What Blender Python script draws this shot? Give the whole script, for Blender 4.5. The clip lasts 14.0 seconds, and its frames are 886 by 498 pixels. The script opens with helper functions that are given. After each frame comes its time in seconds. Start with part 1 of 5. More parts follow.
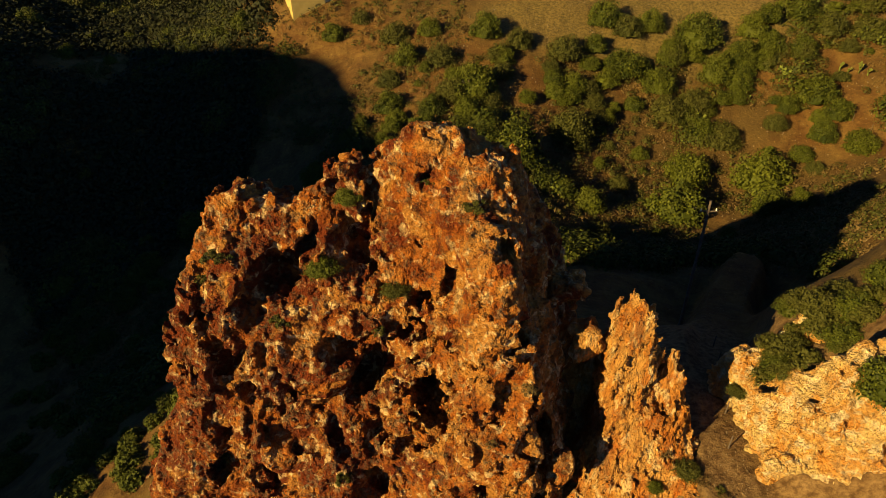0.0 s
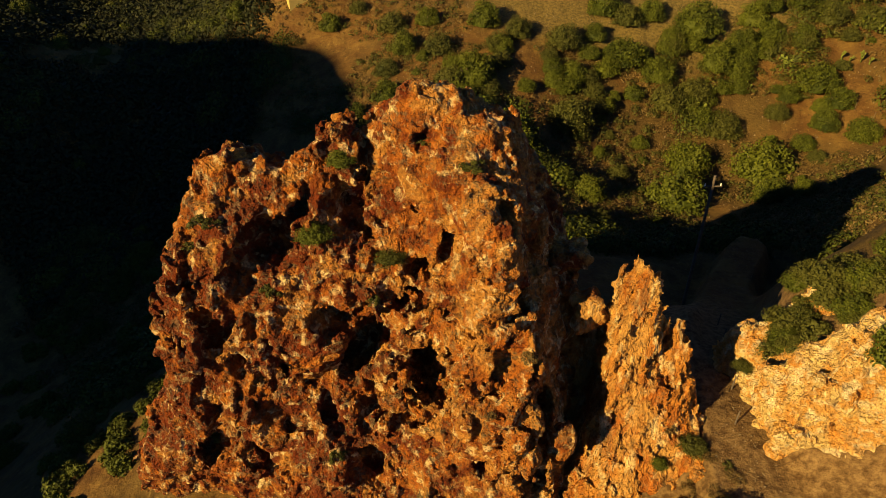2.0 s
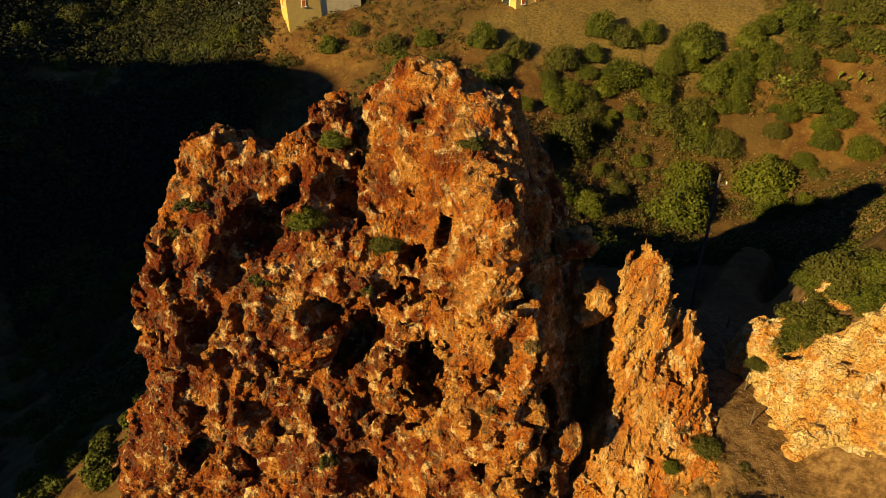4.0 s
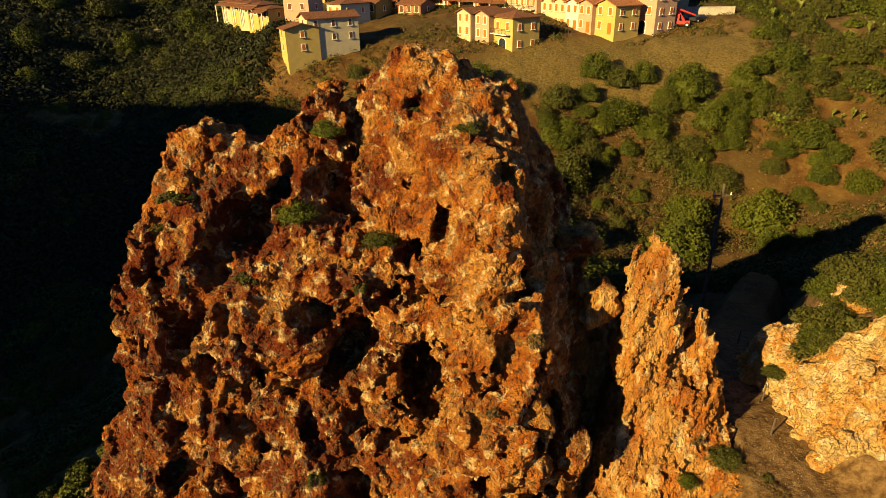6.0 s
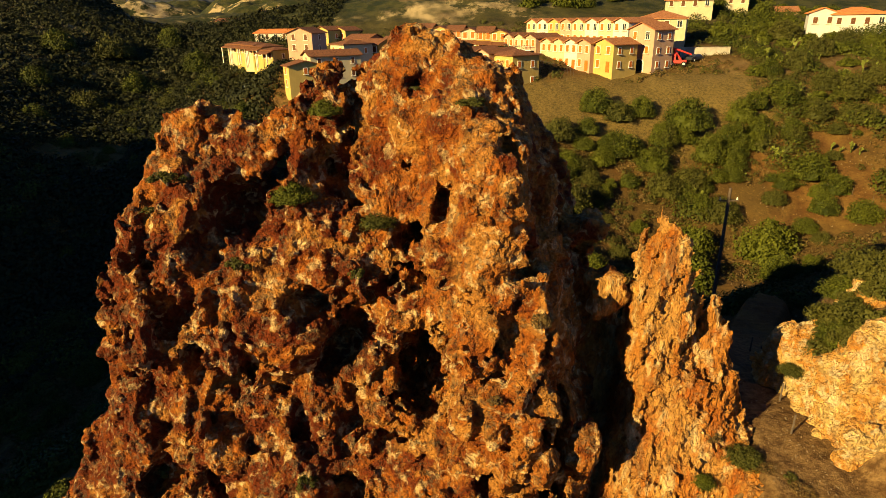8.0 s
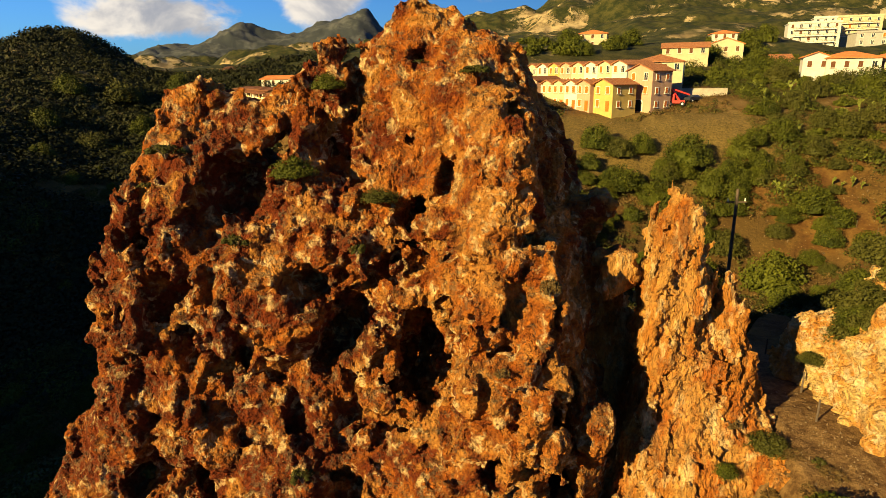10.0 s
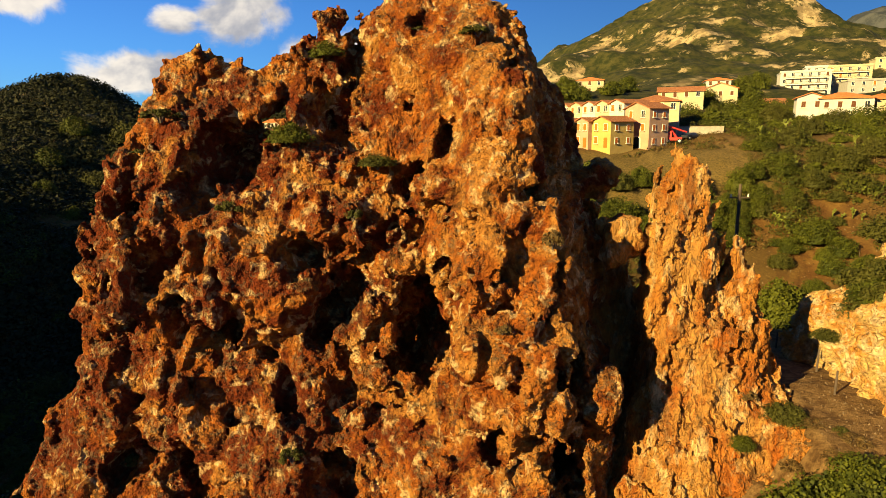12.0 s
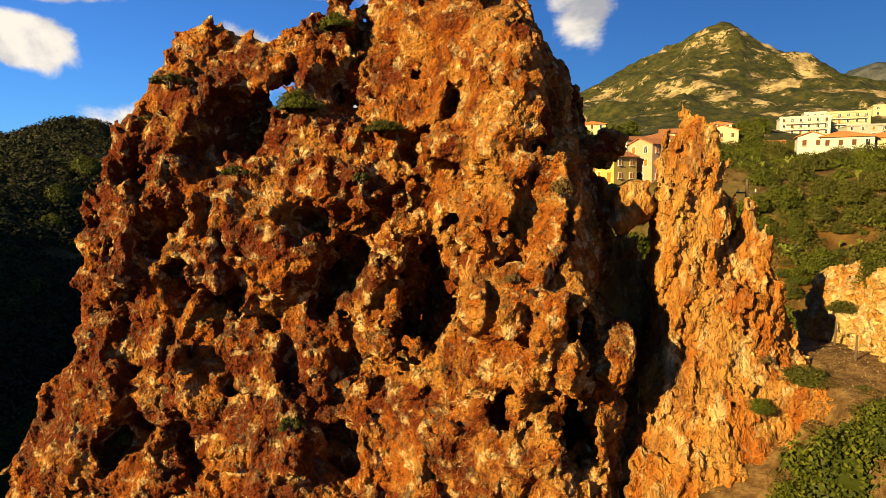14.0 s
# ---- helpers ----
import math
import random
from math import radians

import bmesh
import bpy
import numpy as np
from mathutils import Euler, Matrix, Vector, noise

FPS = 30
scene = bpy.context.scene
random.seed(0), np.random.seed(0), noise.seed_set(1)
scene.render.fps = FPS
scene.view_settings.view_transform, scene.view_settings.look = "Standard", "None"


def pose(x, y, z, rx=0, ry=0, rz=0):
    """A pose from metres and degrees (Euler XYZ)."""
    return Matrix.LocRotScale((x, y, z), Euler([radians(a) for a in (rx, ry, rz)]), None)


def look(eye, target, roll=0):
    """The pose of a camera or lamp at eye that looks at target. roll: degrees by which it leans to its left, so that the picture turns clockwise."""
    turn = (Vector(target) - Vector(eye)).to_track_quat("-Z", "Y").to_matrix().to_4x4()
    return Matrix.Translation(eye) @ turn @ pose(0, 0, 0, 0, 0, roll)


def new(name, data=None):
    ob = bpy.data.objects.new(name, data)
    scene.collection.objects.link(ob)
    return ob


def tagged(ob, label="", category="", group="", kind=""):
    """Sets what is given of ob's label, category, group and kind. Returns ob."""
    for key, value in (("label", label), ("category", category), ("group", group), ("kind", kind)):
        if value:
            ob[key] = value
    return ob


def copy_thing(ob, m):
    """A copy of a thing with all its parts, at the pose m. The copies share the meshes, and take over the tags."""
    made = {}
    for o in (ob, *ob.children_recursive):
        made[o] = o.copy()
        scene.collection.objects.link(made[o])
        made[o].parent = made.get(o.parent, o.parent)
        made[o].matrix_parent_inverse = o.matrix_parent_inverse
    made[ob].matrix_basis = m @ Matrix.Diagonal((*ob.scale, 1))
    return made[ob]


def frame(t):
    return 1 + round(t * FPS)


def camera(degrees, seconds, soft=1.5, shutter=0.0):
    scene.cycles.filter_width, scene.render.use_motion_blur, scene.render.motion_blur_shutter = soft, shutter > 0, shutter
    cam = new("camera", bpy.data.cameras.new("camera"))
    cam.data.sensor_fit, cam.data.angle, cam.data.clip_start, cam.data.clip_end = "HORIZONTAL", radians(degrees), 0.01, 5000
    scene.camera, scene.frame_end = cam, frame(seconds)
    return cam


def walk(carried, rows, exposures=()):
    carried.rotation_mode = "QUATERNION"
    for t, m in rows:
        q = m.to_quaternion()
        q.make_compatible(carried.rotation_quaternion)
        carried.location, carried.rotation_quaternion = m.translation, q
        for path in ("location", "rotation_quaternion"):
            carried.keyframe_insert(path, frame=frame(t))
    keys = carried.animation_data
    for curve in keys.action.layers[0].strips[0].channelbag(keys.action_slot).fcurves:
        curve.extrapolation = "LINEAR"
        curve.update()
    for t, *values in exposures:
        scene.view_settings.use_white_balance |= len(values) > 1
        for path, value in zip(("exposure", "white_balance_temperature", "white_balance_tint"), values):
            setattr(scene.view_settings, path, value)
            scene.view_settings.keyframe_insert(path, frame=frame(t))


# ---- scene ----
cam = camera(72.2, 14.0, soft=0.8)
PATH = [
    (0, (0.568, 2.049, 44.81), (0.54, 3.719, 43.71), -1.5),
    (0.5, (0.548, 2.064, 44.35), (0.521, 3.734, 43.25), -1.4),
    (1, (0.574, 2.065, 43.84), (0.547, 3.734, 42.739), -1.5),
    (1.5, (0.598, 2.058, 43.279), (0.573, 3.728, 42.179), -1.5),
    (2, (0.606, 2.056, 42.682), (0.583, 3.728, 41.585), -1.4),
    (2.5, (0.62, 2.061, 42.06), (0.599, 3.741, 40.974), -1.4),
    (3, (0.613, 2.083, 41.423), (0.593, 3.774, 40.356), -1.3),
    (5.5, (0.574, 2.117, 37.791), (0.563, 3.907, 36.899), -1.2),
    (6, (0.595, 2.122, 37.009), (0.587, 3.93, 36.154), -1.2),
    (6.5, (0.599, 2.133, 36.208), (0.595, 3.958, 35.39), -1.1),
    (7, (0.595, 2.063, 35.417), (0.592, 3.905, 34.638), -1.1),
    (7.5, (0.575, 2.012, 34.71), (0.571, 3.868, 33.965), -1.0),
    (10, (0.378, 1.747, 30.543), (0.37, 3.672, 29.998), -0.8),
    (10.5, (0.378, 1.736, 29.655), (0.371, 3.671, 29.151), -0.7),
    (11, (0.418, 1.718, 28.734), (0.411, 3.663, 28.271), -0.7),
    (11.5, (0.409, 1.677, 27.8), (0.403, 3.632, 27.379), -0.7),
    (12, (0.4, 1.629, 26.863), (0.393, 3.593, 26.485), -0.7),
    (12.5, (0.369, 1.575, 25.926), (0.362, 3.547, 25.59), -0.7),
    (13, (0.329, 1.499, 25.006), (0.322, 3.478, 24.712), -0.6),
    (13.5, (0.287, 1.438, 24.125), (0.278, 3.422, 23.873), -0.6),
    (14, (0.25, 1.443, 23.285), (0.232, 3.431, 23.071), -0.5),
]
walk(cam, [(t, look(eye, target, roll)) for t, eye, target, roll in PATH], [(0, 1.56), (6, 1.67), (10, 1.80), (14, 1.90)])

# ---- light ----
SUN_HEADING, SUN_HEIGHT = 39.0, 20.5  # degrees: the way the light travels from the x axis, and its height
_c, _s = math.cos(radians(SUN_HEADING)), math.sin(radians(SUN_HEADING))
_e = radians(SUN_HEIGHT)
SUNWAY = Vector((_c * math.cos(_e), _s * math.cos(_e), -math.sin(_e)))
sun_data = bpy.data.lights.new("sun", "SUN")
sun_data.energy, sun_data.angle, sun_data.color = 4.5, radians(0.53), (1.0, 0.76, 0.33)
sun = new("sun", sun_data)
sun.matrix_world = look(Vector((-60, -90, 120)), Vector((-60, -90, 120)) + SUNWAY)

world = bpy.data.worlds.new("sky")
scene.world = world
world.use_nodes = True


class Graph:
    """Short hand for a node tree."""

    def __init__(self, tree):
        self.tree = tree
        tree.nodes.clear()

    def node(self, kind, values=None, **settings):
        n = self.tree.nodes.new(kind)
        for k, v in settings.items():
            setattr(n, k, v)
        for k, v in (values or {}).items():
            if isinstance(v, bpy.types.NodeSocket):
                self.tree.links.new(v, n.inputs[k])
            else:
                n.inputs[k].default_value = v
        return n

    def maths(self, op, a, b=0.0, clamp=False):
        return self.node("ShaderNodeMath", {0: a, 1: b}, operation=op, use_clamp=clamp).outputs[0]

    def vmath(self, op, a, b=(0, 0, 0)):
        return self.node("ShaderNodeVectorMath", {0: a, 1: b}, operation=op)

    def step(self, v, lo, hi, a=0.0, b=1.0):
        return self.node("ShaderNodeMapRange", {0: v, 1: lo, 2: hi, 3: a, 4: b}, interpolation_type="SMOOTHSTEP").outputs[0]

    def mix(self, fac, a, b, blend="MIX"):
        n = self.node("ShaderNodeMix", data_type="RGBA", blend_type=blend)
        for sock, v in ((n.inputs[0], fac), (n.inputs[6], a), (n.inputs[7], b)):
            if isinstance(v, bpy.types.NodeSocket):
                self.tree.links.new(v, sock)
            else:
                sock.default_value = v if not isinstance(v, tuple) else (*v[:3], 1.0)
        return n.outputs[2]

    def noise(self, vec, scale, detail=4.0, rough=0.55, warp=0.0, kind="FBM"):
        n = self.node("ShaderNodeTexNoise", {"Vector": vec, "Scale": scale, "Detail": detail, "Roughness": rough, "Distortion": warp}, noise_type=kind)
        return n.outputs[0]


def sky_graph():
    g = Graph(world.node_tree)
    sky = g.node("ShaderNodeTexSky", sky_type="NISHITA", sun_disc=False, sun_elevation=_e, sun_rotation=radians(270 - SUN_HEADING) * -1,
                 altitude=100.0, air_density=1.0, dust_density=0.6, ozone_density=2.5)
    way = g.node("ShaderNodeTexCoord").outputs["Generated"]
    # cumulus: soft-edged banks given by heading and height above the horizon, broken up by noise
    flat = g.vmath("MULTIPLY", way, (1, 1, 1.5)).outputs[0]
    big = g.noise(flat, 9.0, 7.0, 0.58, 0.3)
    cover = None
    for az, el, wide, tall, amount in CLOUDS:
        a, e = radians(az), radians(el)
        c = (math.sin(a) * math.cos(e), math.cos(a) * math.cos(e), math.sin(e))
        d = g.vmath("SUBTRACT", way, c).outputs[0]
        d = g.vmath("MULTIPLY", d, (1 / radians(wide), 1 / radians(wide), 1 / radians(tall))).outputs[0]
        r = g.vmath("LENGTH", d).outputs["Value"]
        m = g.step(r, 0.0, 1.0, amount, 0.0)
        cover = m if cover is None else g.maths("MAXIMUM", cover, m)
    thick = g.maths("ADD", g.maths("SUBTRACT", big, 0.5), g.maths("MULTIPLY", cover, 0.55))
    mask = g.step(thick, 0.17, 0.38)
    shade = g.noise(g.vmath("ADD", flat, (0.02, 0.03, -0.05)).outputs[0], 9.0, 5.0, 0.55, 0.3)
    lit = g.mix(g.step(shade, 0.38, 0.62), CLOUD_DARK, CLOUD_LIGHT)
    blue = g.mix(1.0, sky.outputs[0], SKY_TINT, "MULTIPLY")
    col = g.mix(g.maths("MULTIPLY", mask, 0.93), blue, lit)
    bg = g.node("ShaderNodeBackground", {"Color": col, "Strength": 0.0225})
    out = g.node("ShaderNodeOutputWorld", {"Surface": bg.outputs[0]})


SKY_TINT = (0.35, 0.80, 1.50)
CLOUD_LIGHT, CLOUD_DARK = (13.0, 11.6, 9.6), (5.5, 5.4, 5.6)
CLOUDS = [  # heading from the y axis to the right, height, width, height of the bank (degrees), amount
    (-24.0, 5.0, 11.0, 3.2, 1.0),
    (-11.0, 6.5, 7.0, 4.0, 1.0),
    (27.5, 16.0, 7.0, 2.6, 1.0),
    (-31.0, 15.0, 7.0, 2.4, 0.95),
    (-34.0, 11.0, 6.0, 4.0, 1.0),
    (-23.0, 9.5, 4.0, 2.2, 0.7),
    (-17.0, 10.5, 6.5, 5.5, 1.0),
    (-13.0, 18.0, 12.0, 3.0, 0.85),
    (-31.0, 17.0, 9.0, 2.5, 0.7),
    (12.5, 15.5, 5.0, 7.0, 1.0),
    (27.0, 17.0, 9.0, 2.2, 0.85),
    (20.0, 19.5, 6.0, 2.0, 0.7),
    (-3.0, 16.0, 8.0, 6.0, 0.9),
    (60.0, 20.0, 20.0, 8.0, 0.8),
    (120.0, 25.0, 25.0, 9.0, 0.8),
    (-90.0, 20.0, 25.0, 7.0, 0.8),
]
sky_graph()

# ---- materials ----
def material(name):
    m = bpy.data.materials.new(name)
    m.use_nodes = True
    return m, Graph(m.node_tree)


def finish(g, colour, rough=0.9, bump=None, strength=0.5, distance=0.1, extra=None):
    values = {"Base Color": colour if isinstance(colour, bpy.types.NodeSocket) else (*colour[:3], 1.0), "Roughness": rough, "Specular IOR Level": 0.5 if rough < 0.6 else 0.12}
    values.update(extra or {})
    p = g.node("ShaderNodeBsdfPrincipled", values)
    if bump is not None:
        b = g.node("ShaderNodeBump", {"Height": bump, "Strength": strength, "Distance": distance})
        g.tree.links.new(b.outputs[0], p.inputs["Normal"])
    g.node("ShaderNodeOutputMaterial", {"Surface": p.outputs[0]})


def rock_material(name, tan, ochre, orange, rust, varnish, lichen, tan_from=0.55, lichen_share=0.7, stretch=1.0, rust_and_shade=0.0):
    """Weathered limestone with iron stains: patches of several sizes, dark varnish, lichen on the tops, and a broken
    grain.
    """
    m, g = material(name)
    at = g.node("ShaderNodeTexCoord").outputs["Object"]
    up = g.node("ShaderNodeSeparateXYZ", {0: g.node("ShaderNodeNewGeometry").outputs["Normal"]}).outputs[2]
    run = g.vmath("MULTIPLY", at, (1, 1, stretch)).outputs[0]
    # more rust towards the left: real stain, with the tower's self-shade painted in
    side = g.step(g.node("ShaderNodeSeparateXYZ", {0: at}).outputs[0], -9.0, 3.0, -rust_and_shade, 0.0)
    broad = g.maths("ADD", g.noise(run, 0.33, 5, 0.6, 0.9), side)
    patch = g.maths("ADD", g.noise(g.vmath("ADD", run, (7.3, 1.1, 4.2)).outputs[0], 0.62, 6, 0.62, 0.6), side)
    spots = g.noise(g.vmath("ADD", run, (2.9, 8.4, 6.1)).outputs[0], 1.5, 5, 0.60, 0.5)
    fine = g.noise(run, 5.0, 8, 0.68, 0.2)
    grain = g.noise(at, 19.0, 6, 0.72)
    col = g.mix(g.step(broad, 0.40, 0.53), rust, orange)
    col = g.mix(g.step(patch, 0.44, 0.58), col, ochre)
    col = g.mix(g.step(spots, tan_from, tan_from + 0.13, 0.0, 0.85), col, tan)
    col = g.mix(g.step(patch, 0.43, 0.33, 0.0, 0.75), col, rust)
    col = g.mix(g.step(g.noise(g.vmath("ADD", run, (4.7, 3.3, 9.8)).outputs[0], 0.95, 7, 0.68, 0.7), 0.54, 0.64, 0.0, 0.65), col, varnish)
    crust = g.maths("MULTIPLY", g.step(g.noise(at, 1.9, 8, 0.75, 0.5), 0.50, 0.58), g.step(up, -0.1, 0.5))
    col = g.mix(g.maths("MULTIPLY", crust, lichen_share), col, lichen)
    shade = g.node("ShaderNodeMapRange", {0: fine, 1: 0.3, 2: 0.7, 3: 0.55, 4: 1.4}).outputs[0]
    tone = g.node("ShaderNodeCombineColor", {0: shade, 1: shade, 2: shade}).outputs[0]
    col = g.mix(1.0, col, tone, "MULTIPLY")
    col = g.mix(g.step(grain, 0.44, 0.34, 0.0, 0.22), col, varnish)
    warp = g.vmath("MULTIPLY", g.node("ShaderNodeTexNoise", {"Vector": at, "Scale": 3.0, "Detail": 4.0}).outputs[1], (0.3, 0.3, 0.3)).outputs[0]
    h = g.maths("ADD", g.maths("MULTIPLY", fine, 0.85), g.maths("MULTIPLY", grain, 0.14))
    for scale, depth in ((2.7, 0.45), (5.8, 0.42), (13.0, 0.22)):
        lump = g.node("ShaderNodeTexVoronoi", {"Vector": g.vmath("ADD", run, warp).outputs[0], "Scale": scale}, feature="F1").outputs[0]
        h = g.maths("SUBTRACT", h, g.maths("MULTIPLY", g.maths("MULTIPLY", lump, lump), depth))
    finish(g, col, 0.93, h, 1.0, 0.55)
    return m


ROCK = rock_material("weathered_limestone", (0.68, 0.46, 0.20), (0.42, 0.175, 0.032), (0.335, 0.094, 0.009), (0.135, 0.023, 0.003), (0.044, 0.019, 0.007), (0.12, 0.092, 0.048), 0.525, 0.6, 1.0, 0.08)
SPIRE_ROCK = rock_material("ochre_slab_rock", (0.62, 0.42, 0.18), (0.46, 0.22, 0.048), (0.41, 0.155, 0.022), (0.32, 0.09, 0.010), (0.18, 0.09, 0.03), (0.24, 0.18, 0.09), 0.53, 0.3, 0.35)
CLIFF_ROCK = rock_material("pale_cut_rock", (0.70, 0.53, 0.28), (0.61, 0.39, 0.13), (0.56, 0.27, 0.056), (0.52, 0.21, 0.032), (0.30, 0.17, 0.07), (0.30, 0.23, 0.12), 0.50, 0.3)


def ground_material():
    m, g = material("dry_hillside_soil")
    at = g.node("ShaderNodeTexCoord").outputs["Object"]
    broad = g.noise(at, 0.035, 5, 0.6, 0.4)
    mid = g.noise(at, 0.25, 6, 0.65, 0.5)
    fine = g.noise(at, 2.2, 8, 0.7)
    col = g.mix(g.step(mid, 0.35, 0.65), (0.068, 0.029, 0.0065), (0.12, 0.064, 0.0145))
    col = g.mix(g.step(broad, 0.45, 0.6, 0.0, 0.6), col, (0.046, 0.031, 0.008))
    col = g.mix(g.step(fine, 0.55, 0.7, 0.0, 0.6), col, (0.20, 0.124, 0.033))
    col = g.mix(g.step(fine, 0.48, 0.3, 0.0, 0.7), col, (0.020, 0.011, 0.004))
    # stony ground along the track
    stony = g.vmath("LENGTH", g.vmath("MULTIPLY", g.vmath("SUBTRACT", at, (17.0, 25.0, 0.0)).outputs[0], (0.11, 0.055, 0.0)).outputs[0]).outputs["Value"]
    stony = g.step(g.maths("ADD", stony, g.maths("MULTIPLY", g.maths("SUBTRACT", mid, 0.5), 0.8)), 1.05, 0.75)
    col = g.mix(g.maths("MULTIPLY", stony, 0.85), col, g.mix(g.step(fine, 0.35, 0.65), (0.062, 0.030, 0.010), (0.18, 0.105, 0.040)))
    # dry meadow below the houses
    dry = g.vmath("LENGTH", g.vmath("MULTIPLY", g.vmath("SUBTRACT", at, (38.0, 120.0, 20.0)).outputs[0], (0.028, 0.075, 0.0)).outputs[0]).outputs["Value"]
    dry = g.step(g.maths("ADD", dry, g.maths("MULTIPLY", g.maths("SUBTRACT", mid, 0.5), 0.9)), 1.1, 0.7)
    col = g.mix(g.maths("MULTIPLY", dry, 0.8), col, g.mix(g.step(fine, 0.35, 0.62), (0.052, 0.040, 0.0095), (0.135, 0.090, 0.024)))
    # far slopes: scrub with bare crags on the steep flanks
    away = g.step(g.vmath("LENGTH", at).outputs["Value"], 120.0, 230.0)
    steep = g.node("ShaderNodeSeparateXYZ", {0: g.node("ShaderNodeNewGeometry").outputs["Normal"]}).outputs[2]
    scrub = g.mix(g.step(g.noise(at, 0.16, 8, 0.72), 0.40, 0.62), (0.013, 0.017, 0.004), (0.044, 0.040, 0.010))
    tall = g.vmath("MULTIPLY", at, (1, 1, 0.55)).outputs[0]
    crag = g.maths("MULTIPLY", g.step(g.noise(tall, 0.024, 11, 0.76, 0.3), 0.525, 0.565), g.step(steep, 0.985, 0.93))
    stone = g.mix(g.step(g.noise(tall, 0.12, 6, 0.7), 0.4, 0.6), (0.15, 0.105, 0.05), (0.33, 0.245, 0.12))
    scrub = g.mix(g.maths("MULTIPLY", crag, 0.92), scrub, stone)
    # distance haze painted as grey-blue ground colour from about 1 km outwards
    haze = g.step(g.vmath("LENGTH", at).outputs["Value"], 950.0, 1250.0)
    scrub = g.mix(haze, scrub, g.mix(g.step(g.noise(tall, 0.02, 8, 0.7), 0.45, 0.6), (0.028, 0.032, 0.033), (0.060, 0.062, 0.058)))
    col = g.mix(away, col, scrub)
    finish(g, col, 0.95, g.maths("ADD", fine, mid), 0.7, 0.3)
    return m


SOIL = ground_material()


def leaf_material(name, a, b, c):
    m, g = material(name)
    info = g.node("ShaderNodeObjectInfo").outputs["Random"]
    isle = g.node("ShaderNodeNewGeometry").outputs["Random Per Island"]
    at = g.node("ShaderNodeTexCoord").outputs["Object"]
    col = g.mix(isle, a, b)
    col = g.mix(g.step(g.noise(at, 1.1, 3), 0.45, 0.7, 0.0, 0.7), col, c)
    col = g.mix(g.maths("MULTIPLY", info, 0.5), col, b)
    p = {"Subsurface Weight": 0.0}
    finish(g, col, 0.7, extra=p)
    return m


LEAF = leaf_material("juniper_leaf", (0.014, 0.020, 0.0018), (0.068, 0.071, 0.0042), (0.008, 0.013, 0.0013))
LEAF_OLIVE = leaf_material("mastic_leaf", (0.024, 0.027, 0.0035), (0.056, 0.051, 0.007), (0.014, 0.017, 0.0024))
# darker leaf copy: the dim light of the left slopes put into its colour
LEAF_SHADE = leaf_material("shaded_scrub_leaf", (0.008, 0.010, 0.0015), (0.022, 0.021, 0.0035), (0.0055, 0.008, 0.0015))
LEAF_DRY = leaf_material("dry_scrub", (0.062, 0.036, 0.010), (0.11, 0.068, 0.020), (0.036, 0.022, 0.007))


def plain(name, colour, rough=0.85, vary=0.25, scale=1.5, metal=0.0):
    m, g = material(name)
    at = g.node("ShaderNodeTexCoord").outputs["Object"]
    n = g.noise(at, scale, 6, 0.65)
    dark = tuple(v * (1 - vary) for v in colour)
    col = g.mix(g.step(n, 0.35, 0.65), dark, colour)
    finish(g, col, rough, n, 0.2, 0.03, {"Metallic": metal})
    return m


BARK = plain("grey_bark", (0.13, 0.10, 0.07), 0.95, 0.4, 6.0)

# ---- helpers for shapes ----
def link_mesh(name, verts, faces, mat, parent=None, smooth=False, label=""):
    me = bpy.data.meshes.new(name)
    if isinstance(verts, np.ndarray):
        faces = np.asarray(faces, dtype=np.int32)
        k = faces.shape[1]
        me.vertices.add(len(verts)), me.loops.add(faces.size), me.polygons.add(len(faces))
        me.vertices.foreach_set("co", verts.astype(np.float32).ravel())
        me.loops.foreach_set("vertex_index", faces.ravel())
        me.polygons.foreach_set("loop_start", np.arange(0, faces.size, k, dtype=np.int32))
        me.update(calc_edges=True)
        me.validate()
    else:
        me.from_pydata(verts, [], faces)
        me.update()
    me.polygons.foreach_set("use_smooth", np.full(len(me.polygons), smooth))
    for one in mat if isinstance(mat, (list, tuple)) else [mat]:
        me.materials.append(one)
    ob = new(name, me)
    if parent is not None:
        ob.parent = parent
    if label:
        ob["label"] = label
    return ob


_rng = np.random.default_rng(7)
_perm = np.tile(_rng.permutation(256), 3).astype(np.int32)
_grad = _rng.normal(size=(256, 3)).astype(np.float32)
_grad /= np.linalg.norm(_grad, axis=1)[:, None]


def lattice_noise(p, shift=0.0):
    """Gradient noise, about -0.7 to 0.7, at the points p (n, 3)."""
    p = p.astype(np.float32) + np.float32(shift)
    i = np.floor(p).astype(np.int32)
    f = p - i
    i &= 255
    u = f * f * f * (f * (f * 6 - 15) + 10)
    total = np.zeros(len(p), np.float32)
    for dx in (0, 1):
        wx = u[:, 0] if dx else 1 - u[:, 0]
        hx = _perm[i[:, 0] + dx]
        for dy in (0, 1):
            wy = wx * (u[:, 1] if dy else 1 - u[:, 1])
            hy = _perm[hx + i[:, 1] + dy]
            for dz in (0, 1):
                g = _grad[_perm[hy + i[:, 2] + dz]]
                dot = g[:, 0] * (f[:, 0] - dx) + g[:, 1] * (f[:, 1] - dy) + g[:, 2] * (f[:, 2] - dz)
                total += wy * (u[:, 2] if dz else 1 - u[:, 2]) * dot
    return total


